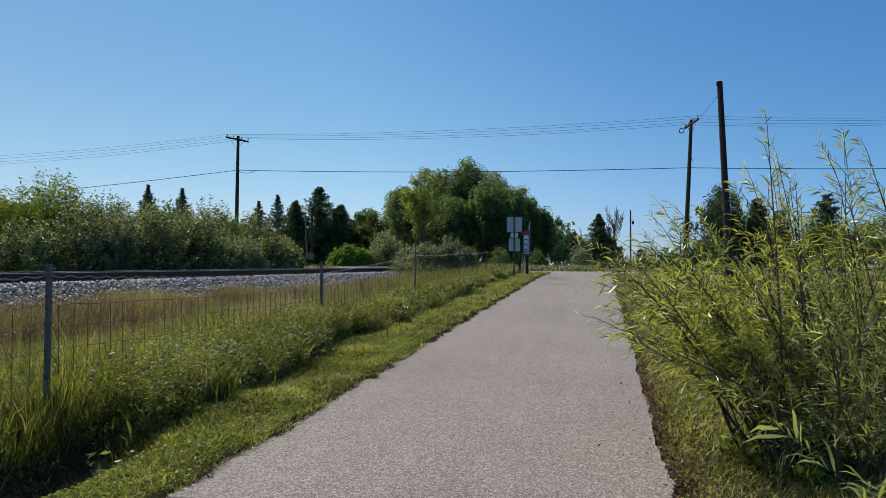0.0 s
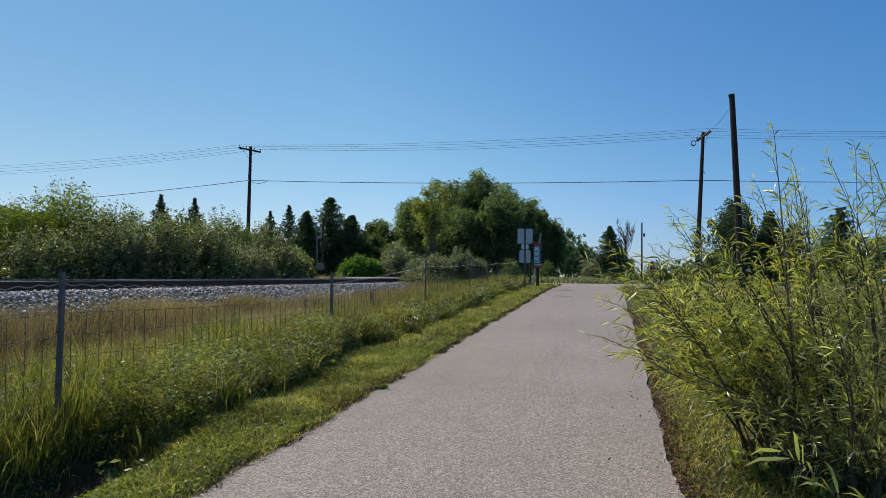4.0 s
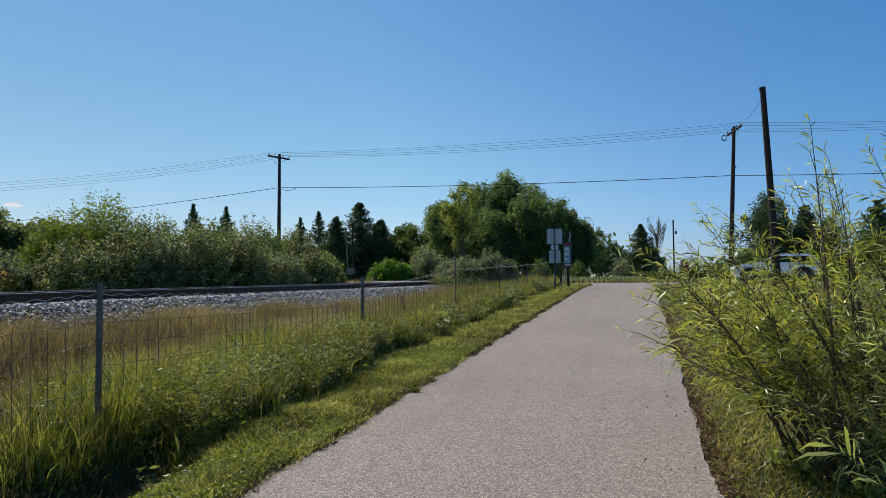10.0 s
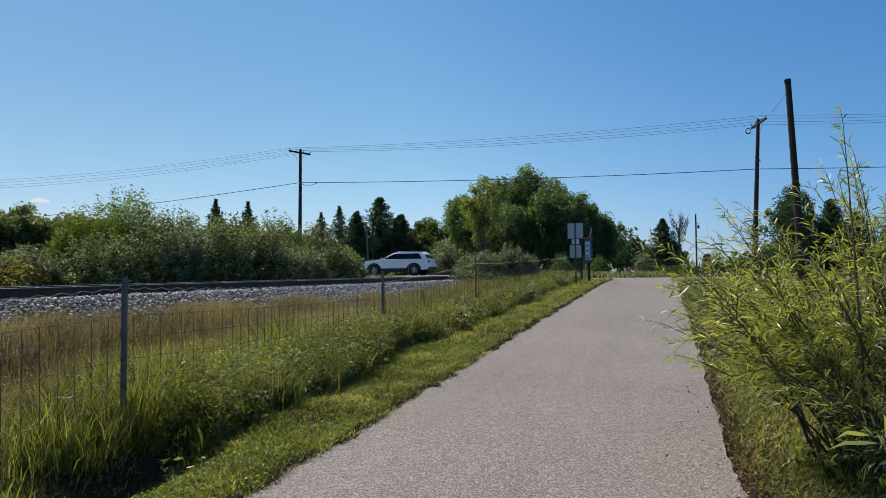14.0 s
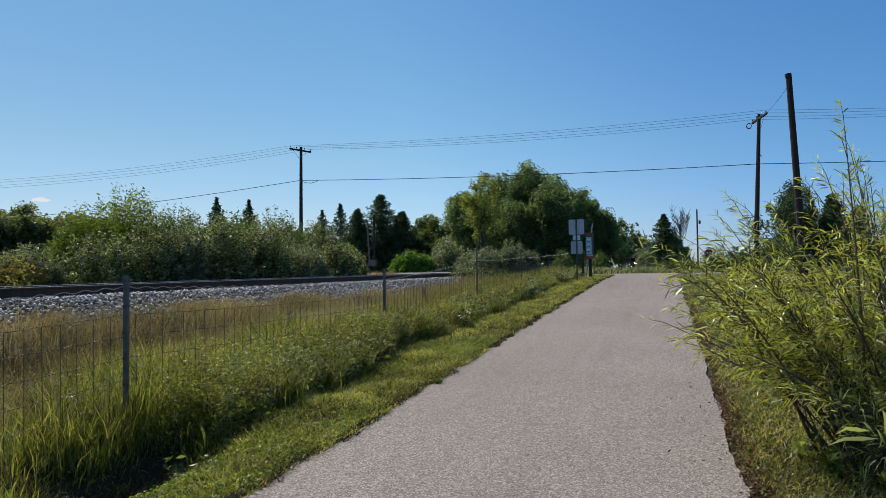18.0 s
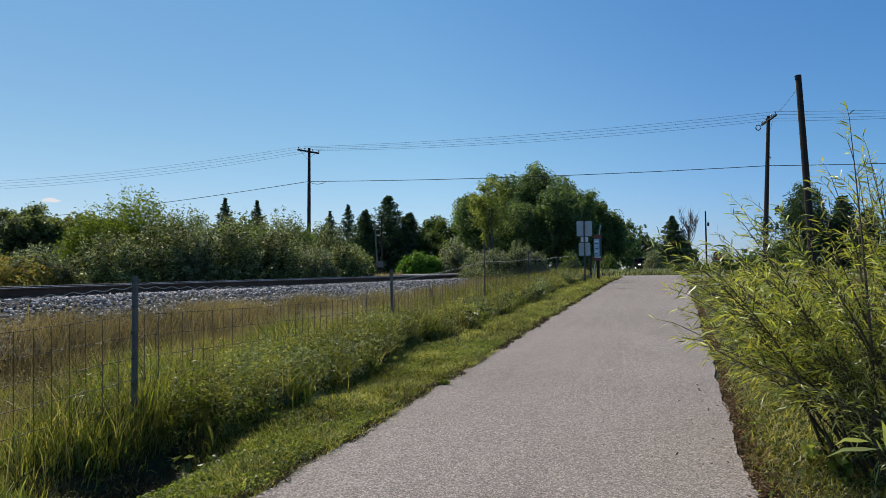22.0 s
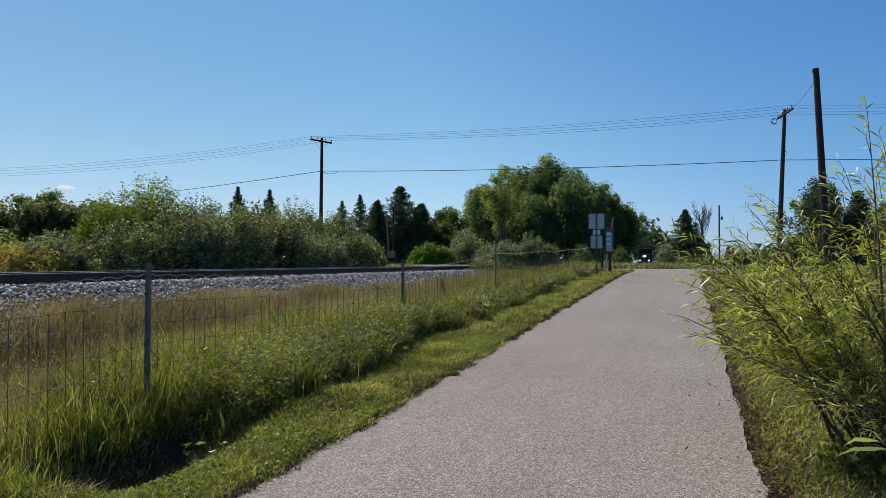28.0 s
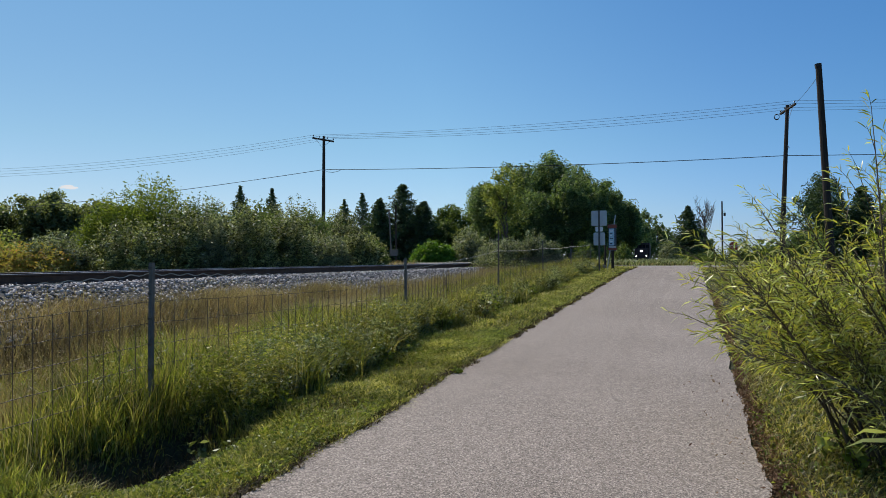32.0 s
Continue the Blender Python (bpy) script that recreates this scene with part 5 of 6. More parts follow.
def build_fence():
    fence = tagged(new("wire_fence"), "woven wire fence on weathered posts in tall grass", "fence")
    heights = [1.36, 1.54 - float(ground_z(FENCE_X, 4.97)), 1.24, 1.68, 1.38, 1.08, 1.24]
    for i, (y, h) in enumerate(zip(POST_Y, heights)):
        z = float(ground_z(FENCE_X, y))
        bm = bmesh.new()
        wid = 0.017
        ln = (0.015, 0.008, -0.006, 0.012, 0.004, -0.004, 0.01)[i]
        # a steel T section
        for a in ((-wid, wid, -0.006, 0.006), (-0.006, 0.006, 0.006, 0.05)):
            block(bm, a[0], a[1], a[2], a[3], -0.25, h)
        for v in bm.verts:
            v.co.x += ln * v.co.z
        ob = part("post", bm, M_STEELPOST, fence)
        ob.location = (FENCE_X, y, z)
        ob.rotation_euler = (0, 0, radians(12 * math.sin(i * 2.3)))
        for k in range(5):
            cb = bmesh.new()
            block(cb, -0.016, 0.016, -0.016, -0.006, 0, 0.02)
            c = part("wire_clip", cb, M_WIRE, ob)
            c.location = (ln * (h - 0.06 - 0.22 * k), 0, h - 0.06 - 0.22 * k)
    # wires, with the tops sagging and wavy
    tops = [h - d for h, d in zip(heights, (0.10, 0.10, 0.19, 0.50, 0.25, 0.05, 0.06))]
    for y0, y1, h0, h1 in zip(POST_Y, POST_Y[1:], tops, tops[1:]):
        z0, z1 = float(ground_z(FENCE_X, y0)), float(ground_z(FENCE_X, y1))
        for k in range(6):
            n = 150 if k == 0 else 40
            bm = bmesh.new()
            pts = []
            for i in range(n + 1):
                u = i / n
                drop = 0.055 * (k > 0) + 0.185 * k
                sag = (0.03 if k == 0 else 0.02) * 4 * u * (1 - u)
                pts.append((FENCE_X - 0.01 + 0.006 * math.sin(i * (1.1 if k == 0 else 1.9) + k + 1.5), y0 + (y1 - y0) * u, z0 + (z1 - z0) * u + h0 + (h1 - h0) * u - drop - sag + (0.009 if k == 0 else 0.005) * math.sin(i * (1.1 if k == 0 else 2.4) + k * 2)))
            tube(bm, pts, 0.0052 if k == 0 else 0.0034, 3 if k == 0 else 4, False)
            part("strand", bm, M_TOPWIRE if k == 0 else M_WIRE, fence)
        # upright stays of the mesh
        m = int((y1 - y0) / 0.16)
        for i in range(1, m):
            u = i / m
            st = new("stay", STAY)
            st.parent = fence
            st.scale = (1, 1, h0 + (h1 - h0) * u - 0.29 - 0.05 * u * (1 - u))
            st.location = (FENCE_X - 0.012, y0 + (y1 - y0) * u, z0 + (z1 - z0) * u + 0.05)
            st.rotation_euler = (random.uniform(-0.012, 0.012), random.uniform(-0.012, 0.012), 0)
    # braced end by the signs
    bm = bmesh.new()
    tube(bm, [(-3.75, 33.2, 0.9), (-3.72, 33.2, 2.2)], [0.05, 0.045], 8)
    part("end_post", bm, M_POLE, fence)


build_fence()


# ---- signs ----
def rounded_panel(w, h, d, r=0.04, m=None):
    """A flat panel with rounded corners, in the local xz plane, facing -y."""
    bm = bmesh.new()
    pts = []
    for cx, cz, a0 in ((w / 2 - r, h / 2 - r, 0), (-w / 2 + r, h / 2 - r, 90), (-w / 2 + r, -h / 2 + r, 180), (w / 2 - r, -h / 2 + r, 270)):
        for k in range(5):
            a = radians(a0 + k * 22.5)
            pts.append((cx + r * math.cos(a), cz + r * math.sin(a)))
    front = [bm.verts.new((x, -d / 2, z)) for x, z in pts]
    back = [bm.verts.new((x, d / 2, z)) for x, z in pts]
    bm.faces.new(front)
    bm.faces.new(back[::-1])
    for k in range(len(pts)):
        bm.faces.new((front[k], back[k], back[(k + 1) % len(pts)], front[(k + 1) % len(pts)]))
    bmesh.ops.recalc_face_normals(bm, faces=bm.faces[:])
    if m is not None:
        bmesh.ops.transform(bm, matrix=m, verts=bm.verts[:])
    return bm


def build_signs():
    z = float(ground_z(-3.52, 29.2))
    s = tagged(new("sign_assembly"), "signs on a steel post seen from their bare aluminium backs", "sign")
    s.location = (-3.52, 29.2, z)
    bm = bmesh.new()
    block(bm, -0.034, 0.034, -0.012, 0.012, -0.3, 2.56)
    block(bm, -0.014, 0.014, -0.045, -0.012, -0.3, 2.56)
    part("post", bm, M_STEELPOST, s)
    for name, w, h, cz in (("large_panel", 0.62, 0.62, 2.24), ("small_panel", 0.30, 0.20, 1.80), ("lower_panel", 0.46, 0.52, 1.40)):
        p = part(name, rounded_panel(w, h, 0.006), M_SIGNBACK if name != "small_panel" else M_WHITE, s, "bare aluminium back" if name != "small_panel" else "small white plate")
        p.location = (0, 0.022, cz)
        for dz in (-h * 0.3, h * 0.3):
            bb = bmesh.new()
            disc(bb, pose(0, -0.046 - 0.022, dz, 0, 0, 90), 0.009, 0.02, 8)
            part("bolt", bb, M_GALV, p)
    # notice board on a short post, red, white and blue
    b = tagged(new("notice_board"), "red framed notice board with pale blue print on a wooden post", "sign")
    b.location = (-3.18, 31.0, float(ground_z(-3.18, 31.0)))
    part("post", box(-0.06, 0.06, 0.03, 0.12, -0.3, 1.0, 0.01), M_POLE, b)
    p = part("board", rounded_panel(0.33, 1.12, 0.03, 0.02), M_DARKPRINT, b)
    for zz, hh in ((0.48, 0.14), (-0.49, 0.10)):
        t = part("header_strip", box(-0.185, 0.185, -0.02, 0.03, -hh / 2, hh / 2, 0.006), M_BARNRED, p, "faded red strip")
        t.location = (0, -0.017, zz)
    p.location = (0, 0, 1.42)
    q = part("poster", rounded_panel(0.22, 0.72, 0.004, 0.01), M_BLUEPANEL, p, "pale blue printed sheet")
    q.location = (-0.03, -0.019, 0.02)
    for k, (a, c) in enumerate(((0.26, 0.05), (0.16, 0.035), (0.06, 0.035), (-0.06, 0.035), (-0.18, 0.035), (-0.28, 0.05))):
        t = part("print_bar", box(-0.08, 0.06 - 0.02 * (k % 3), -0.003, 0.0, a - c / 2, a + c / 2), M_DARKPRINT if k % 2 else M_WHITE, q)
        t.location = (0, -0.003, 0)
    t = part("side_strip", box(-0.03, 0.03, -0.003, 0.0, -0.36, 0.36), M_DARKPRINT, p, "dark printed strip")
    t.location = (0.125, -0.018, 0.02)
    t = part("base_plate", box(-0.14, 0.14, -0.003, 0.0, -0.06, 0.03), M_SIGNBACK, p, "white strip")
    t.location = (0, -0.018, -0.40)
    # slanting white marker behind it
    w = tagged(new("leaning_marker"), "weathered white marker stake leaning behind the notice board", "marker post")
    w.location = (-3.3, 32.2, float(ground_z(-3.3, 32.2)))
    bm = bmesh.new()
    block(bm, -0.022, 0.022, -0.01, 0.01, -0.2, 2.5, pose(-0.25, 0, 0, 0, 9, 0))
    part("stake", bm, M_SIGNBACK, w)
    part("foot", box(-0.42, -0.30, -0.05, 0.05, -0.2, 0.25, 0.01), M_POSTWOOD, w)
    # stop sign for the path
    st = tagged(new("stop_sign"), "red octagonal stop sign on a steel post by the road", "sign")
    st.location = (1.84, 35.0, float(ground_z(1.84, 35.0)))
    bm = bmesh.new()
    block(bm, -0.025, 0.025, -0.012, 0.012, -0.3, 1.32)
    part("post", bm, M_STEELPOST, st)
    for name, rad, y, mt in (("border", 0.232, -0.02, M_WHITE), ("face", 0.216, -0.026, M_RED)):
        bm = bmesh.new()
        disc(bm, pose(0, y, 1.06, 0, 0, 90) @ pose(0, 0, 0, 22.5), rad, 0.005, 8)
        part(name, bm, mt, st)
    cu = bpy.data.curves.new("lettering", "FONT")
    cu.body, cu.size, cu.align_x, cu.align_y, cu.extrude = "STOP", 0.175, "CENTER", "CENTER", 0.001
    cu.materials.append(M_WHITE)
    tx = new("lettering", cu)
    tx.parent = st
    tx.matrix_basis = pose(0, -0.0295, 1.06, 90, 0, 0)


build_signs()


# ---- poles and wires ----
POLE_Y = 49.0


def build_pole(x, top, label, lean=0.0, arm=28, tilt=4):
    z = float(ground_z(x, POLE_Y))
    p = tagged(new("utility_pole"), label, "utility pole", "utility poles along the road")
    p.location = (x, POLE_Y, z)
    h = top - z
    bm = bmesh.new()
    tube(bm, [(lean * h * (k / 6 - 1), 0, h * k / 6 - (0.3 if k == 0 else 0)) for k in range(7)], [0.17 - 0.011 * k for k in range(7)], 10)
    part("pole", bm, M_POLE, p)
    a = part("crossarm", box(-0.85, 0.85, -0.06, 0.06, -0.06, 0.06, 0.008), M_POLE, p)
    a.location = (0.0, -0.13, h - 0.28)
    a.rotation_euler = (0, radians(tilt), radians(arm))
    for o in (-0.78, -0.3, 0.3, 0.78):
        bm = bmesh.new()
        tube(bm, [(o, 0, 0.05), (o, 0, 0.12), (o, 0, 0.13), (o, 0, 0.2), (o, 0, 0.24)], [0.012, 0.012, 0.045, 0.04, 0.02], 8)
        part("insulator", bm, M_INSUL, a)
    for o in (-0.55, 0.55):
        bm = bmesh.new()
        tube(bm, [(o, 0, -0.05), (0, 0.02, -0.6)], 0.014, 4)
        part("brace", bm, M_GALV, a)
    if arm < 0:
        bm = bmesh.new()
        tube(bm, [(-0.62 + 0.15 * math.cos(k * 0.6), -0.1, h - 0.72 + 0.17 * math.sin(k * 0.6)) for k in range(11)], 0.035, 5)
        part("jumper_loop", bm, M_CABLE, p, "slack black wire loop")
    bm = bmesh.new()
    tube(bm, [(-0.02, -0.2, h - 2.6), (0.05, -0.2, h - 2.75)], 0.03, 6)
    part("cable_clamp", bm, M_GALV, p)
    return p


POLES = ((-68.0, 10.2, 30, 22.8), (-27.0, 11.25, 28, 9), (5.8, 11.15, -66, -10), (38.5, 11.2, -60, -4))
build_pole(-27.0, 11.25, "weathered wooden utility pole with a short crossarm", 0.010, 28, 9)
build_pole(5.8, 11.15, "weathered wooden utility pole leaning slightly beyond the road", 0.045, -66, -10)
build_pole(-68.0, 10.2, "weathered wooden utility pole far along the road", 0, 30, 22.8)
build_pole(38.5, 11.2, "weathered wooden utility pole further along the road", 0, -60, -4)


def span(name, a, b, sag, r, material, label):
    bm = bmesh.new()
    a, b = Vector(a), Vector(b)
    n = 28
    tube(bm, [a.lerp(b, k / n) - Vector((0, 0, sag * 4 * (k / n) * (1 - k / n))) for k in range(n + 1)], r, 5, False)
    return tagged(part(name, bm, material, None), label, "cable", "overhead cables")


for (xa, za, ra, ta), (xb, zb, rb, tb) in zip(POLES, POLES[1:]):
    for k, o in enumerate((-0.78, -0.3, 0.3, 0.78)):
        turn = -1 if ra * rb < 0 else 1
        ends = [(x + p * math.cos(radians(r)), POLE_Y - 0.13 + p * math.sin(radians(r)), z - 0.06 - p * math.tan(radians(q))) for x, z, r, q, p in ((xa, za, ra, ta, o), (xb, zb, rb, tb, turn * o))]
        span("power_line", *ends, (0.34 if xa == -27.0 else 0.6) + 0.02 * k, 0.0085, M_LINE, "thin overhead power line")
for xa, za, xb, zb, sg in ((-26.95, 8.62, 5.6, 7.95, 0.2), (-68, 6.3, -26.95, 8.62, 0.35), (5.6, 7.95, 38.5, 7.7, 0.3)):
    span("telephone_cable", (xa, POLE_Y - 0.2, za), (xb, POLE_Y - 0.2, zb), sg, 0.022, M_CABLE, "thick black telephone cable between poles")
bm = bmesh.new()
tube(bm, [(-26.9, POLE_Y - 0.22, 8.6), (-26.55, POLE_Y - 0.22, 8.42), (-26.1, POLE_Y - 0.22, 8.36), (-25.7, POLE_Y - 0.22, 8.42), (-25.4, POLE_Y - 0.22, 8.55)], 0.018, 5)
tagged(part("cable_loop", bm, M_CABLE, None), "slack loop of black cable at the pole", "cable")

stub = tagged(new("bare_pole"), "tall bare wooden pole leaning beside the road", "utility pole")
zb = float(ground_z(5.42, 32.6))
stub.location = (5.42, 32.6, zb)
bm = bmesh.new()
tube(bm, [(-0.045 * (9.56 - zb) * k / 6, 0, (9.56 - zb) * k / 6 - (0.4 if k == 0 else 0)) for k in range(7)], [0.16 - 0.007 * k for k in range(7)], 10)
part("pole", bm, M_POLE, stub)
bm = bmesh.new()
tube(bm, [(-0.39, 0, 8.35), (-0.41, 0, 8.5)], 0.125, 10)
part("cap_band", bm, M_LOCODARK, stub)
span("guy_wire", (5.05, 32.6, 9.1), (5.75, POLE_Y, 10.9), 0.2, 0.009, M_LINE, "thin guy wire between two poles")

lp = tagged(new("light_pole"), "distant thin pole with a small lamp bracket", "utility pole")
lp.location = (3.5, 90, float(ground_z(3.5, 90)) + 0.37)
bm = bmesh.new()
tube(bm, [(0, 0, -0.6), (0, 0, 7.2)], [0.11, 0.08], 8)
part("pole", bm, M_POLE, lp)
bm = bmesh.new()
tube(bm, [(0, 0, 6.0), (0.35, 0, 6.05)], 0.03, 5)
part("bracket", bm, M_GALV, lp)
part("transformer", box(0.16, 0.40, -0.12, 0.12, 5.45, 5.85, 0.04), M_POLE, lp)

gate = tagged(new("crossing_mast"), "grey crossing mast with its gate arm raised", "crossing gate")
gate.location = (-19.6, 45.9, float(ground_z(-19.6, 45.9)))
bm = bmesh.new()
tube(bm, [(0, 0, -0.2), (0, 0, 4.3)], [0.07, 0.06], 8)
part("mast", bm, M_POLE, gate)
bm = bmesh.new()
block(bm, -0.05, 0.05, -0.02, 0.02, 0.9, 4.0, pose(-0.3, -0.05, 0, 0, -3, 0))
part("gate_arm", bm, M_STEELPOST, gate)
part("drive_box", box(-0.45, 0.12, -0.12, 0.12, 0.7, 1.15, 0.02), M_STEELPOST, gate)

for i, (sx, sy, sh) in enumerate(((-6.0, 13.2, 0.85), (-5.4, 15.6, 0.8), (-5.3, 9.2, 0.7))):
    d = tagged(new("dead_stalk"), "dark dead weed stalk standing in the grass", "weed")
    d.location = (sx, sy, float(ground_z(sx, sy)))
    bm = bmesh.new()
    tube(bm, [(0, 0, 0), (0.02, 0, sh * 0.6), (0.0, 0.02, sh)], [0.012, 0.010, 0.006], 5)
    for k in range(14):
        zz = sh * random.uniform(0.55, 1.0)
        tube(bm, [(0, 0, zz), (random.uniform(-0.07, 0.07), random.uniform(-0.07, 0.07), zz + 0.07)], [0.006, 0.012], 4)
    part("stalk", bm, M_DEAD, d)


# ---- cars ----
def profile_solid(pts, y0, y1, inset_from=None, inset=0.0):
    """Extrude a side outline (x, z) across the car; points above inset_from lean inwards."""
    bm = bmesh.new()
    rings = []
    for y in (y0, y1):
        s = 1 if y > 0 else -1
        rings.append([bm.verts.new((x, y - (s * inset * max(0, z - inset_from) if inset_from is not None else 0), z)) for x, z in pts])
    n = len(pts)
    bm.faces.new(rings[0])
    bm.faces.new(rings[1][::-1])
    for k in range(n):
        bm.faces.new((rings[0][k], rings[1][k], rings[1][(k + 1) % n], rings[0][(k + 1) % n]))
    bmesh.ops.recalc_face_normals(bm, faces=bm.faces[:])
    return bm


def arch(cx, r, z, n=9, up=True):
    return [(cx + r * math.cos(math.pi * (1 - k / (n - 1))), z + r * math.sin(math.pi * k / (n - 1))) for k in range(n)]


def build_car(name, paint, label, L, W, H, wheelbase, long_tail, squat=0.9):
    """Nose at +x, on wheels, origin on the ground below its middle."""
    car = tagged(new(name), label, "car")
    hl, wb, R = L / 2, wheelbase / 2, 0.36
    fx, rx = wb + 0.06, -wb + 0.06
    rear = -hl
    body = [(rear + 0.03, 0.42), (rear, 0.62), (rear + 0.03, 0.98), (rear + 0.12, 1.08), (fx - 0.45, 1.10), (fx + 0.15, 1.05), (hl - 0.25, 0.97), (hl - 0.08, 0.88), (hl - 0.01, 0.72), (hl, 0.45), (hl - 0.06, 0.28)]
    low = [(fx + R + 0.06, 0.30)] + arch(fx, R + 0.06, 0.36)[::-1] + [(fx - R - 0.06, 0.24), (rx + R + 0.06, 0.24)] + arch(rx, R + 0.06, 0.36)[::-1] + [(rx - R - 0.06, 0.34)]
    bm = profile_solid(body + low, -W / 2, W / 2, 0.75, 0.10)
    part("body", bevelled_soft(bm, 0.035), paint, car, smooth=True)
    a0 = fx - 0.55
    cab = [(rear + 0.06, 1.06), (rear + (0.44 if long_tail else 0.40), H - 0.12), (rear + (0.60 if long_tail else 0.62), H - 0.02), (-0.2, H), (a0 - 0.85, H - 0.05), (a0 - 0.7, H - 0.10), (a0 + 0.12, 1.07)]
    part("roof", bevelled_soft(profile_solid(cab, -W / 2 + 0.05, W / 2 - 0.05, 1.05, 0.30), 0.04), paint, car, smooth=True)
    # glass, set 3 mm proud of the cabin's sides
    def side_glass(x0, x1, sgn):
        zt, zl = H - 0.13, 1.115
        bmg = bmesh.new()
        t0, t1 = x0[1], x1[1]
        pts = [(x0[0], zl), (x1[0], zl), (t1, zt), (t0, zt)]
        vs = []
        for d in (0.0, 0.012):
            for x, z in pts:
                yy = sgn * (W / 2 - 0.05 - 0.30 * (z - 1.05) + d - 0.004)
                vs.append(bmg.verts.new((x, yy, z)))
        for f in ((0, 1, 2, 3), (7, 6, 5, 4), (0, 4, 5, 1), (1, 5, 6, 2), (2, 6, 7, 3), (3, 7, 4, 0)):
            bmg.faces.new([vs[i] for i in f])
        bmesh.ops.recalc_face_normals(bmg, faces=bmg.faces[:])
        return bmg
    for sgn in (-1, 1):
        for nm, q0, q1 in (("front_window", (-0.135, -0.155), (a0 - 0.02, a0 - 0.74)), ("rear_window", (-1.02, -1.06), (-0.165, -0.185)), ("quarter_window", (rear + 0.42, rear + 0.66), (-1.05, -1.09))):
            part(nm, side_glass(q0, q1, sgn), M_CARGLASS, car, "dark tinted glass")
    wbm = bmesh.new()
    n0 = Vector((a0 + 0.05, 0, 1.14)), Vector((a0 - 0.70, 0, H - 0.12))
    off = Vector((0.03, 0, 0.025))
    for w0, w1 in ((W / 2 - 0.12, W / 2 - 0.26),):
        vs = [wbm.verts.new(p + off * k + Vector((0, y, 0))) for k in (0, 1) for p, y in ((n0[0], -w0), (n0[0], w0), (n0[1], w1), (n0[1], -w1))]
        for f in ((0, 1, 2, 3), (7, 6, 5, 4), (0, 4, 5, 1), (1, 5, 6, 2), (2, 6, 7, 3), (3, 7, 4, 0)):
            wbm.faces.new([vs[i] for i in f])
    part("windscreen", wbm, M_CARGLASS, car, "dark windscreen")
    rb = bmesh.new()
    block(rb, rear + 0.05, rear + 0.10, -W / 2 + 0.22, W / 2 - 0.22, 1.14, H - 0.2, None)
    for v in rb.verts:
        v.co.x += (v.co.z - 1.06) * (0.38 if long_tail else 0.34) / (H - 1.18)
        v.co.y *= 1 - 0.25 * (v.co.z - 1.06)
    part("tailgate_window", rb, M_CARGLASS, car, "dark glass")
    # sills and arches in black plastic
    for sgn in (-1, 1):
        y0, y1 = sorted((sgn * (W / 2 - 0.02), sgn * (W / 2 + 0.012)))
        for px in (-0.15, -1.035):
            part("pillar_trim", side_glass((px - 0.035, px - 0.055), (px + 0.035, px + 0.015), sgn), M_CLAD, car, "black pillar trim")
        part("sill", box(rx + R + 0.05, fx - R - 0.05, y0, y1, 0.21, 0.47, 0.008), M_CLAD, car)
        for cx in (fx, rx):
            ring = bmesh.new()
            o, i_ = arch(cx, R + 0.13, 0.36, 13), arch(cx, R + 0.04, 0.36, 13)
            va = [[ring.verts.new((x, yy, z)) for x, z in pl] for yy in (y0, y1) for pl in (o, i_)]
            for k in range(12):
                ring.faces.new((va[0][k], va[0][k + 1], va[1][k + 1], va[1][k]))
                ring.faces.new((va[2][k + 1], va[2][k], va[3][k], va[3][k + 1]))
                ring.faces.new((va[0][k + 1], va[0][k], va[2][k], va[2][k + 1]))
                ring.faces.new((va[1][k], va[1][k + 1], va[3][k + 1], va[3][k]))
            part("wheel_arch", ring, M_CLAD, car)
        part("headlight", box(hl - 0.30, hl - 0.06, *sorted((sgn * (W / 2 - 0.40), sgn * (W / 2 - 0.035))), 0.72, 0.86, 0.02), M_LENS, car, "clear headlight")
        part("tail_light", box(rear - 0.01, rear + 0.30, *sorted((sgn * (W / 2 - 0.30), sgn * (W / 2 - 0.028))), 0.84, 1.0, 0.02), M_TAIL, car, "red tail light")
        m = part("mirror", bevelled(block_bm(a0 - 0.14, a0 + 0.05, *sorted((sgn * (W / 2 - 0.02), sgn * (W / 2 + 0.17))), 1.06, 1.2), 0.03), paint, car)
        for dx in (-0.95, 0.08):
            part("door_handle", box(dx - 0.1, dx + 0.08, *sorted((sgn * (W / 2 - 0.03), sgn * (W / 2 + 0.012))), 0.93, 0.965, 0.006), paint, car)
        for dx in (-1.05, -0.15, a0 - 0.05):
            part("door_seam", box(dx - 0.006, dx + 0.006, *sorted((sgn * (W / 2 - 0.06), sgn * (W / 2 - 0.0305))), 0.42, 1.04), M_CLAD, car)
        part("roof_rail", box(rear + 0.6, a0 - 0.95, *sorted((sgn * (W / 2 - 0.27), sgn * (W / 2 - 0.23))), H - 0.03, H + 0.03, 0.01), M_GALV, car)
    part("bumper", box(hl - 0.10, hl + 0.01, -W / 2 + 0.15, W / 2 - 0.15, 0.30, 0.48, 0.02), M_CLAD, car)
    part("grille", box(hl - 0.07, hl + 0.005, -0.5, 0.5, 0.58, 0.76, 0.01), M_CLAD, car)
    part("rear_bumper", box(rear - 0.02, rear + 0.12, -W / 2 + 0.1, W / 2 - 0.1, 0.36, 0.55, 0.02), M_CLAD, car)
    wheels = []
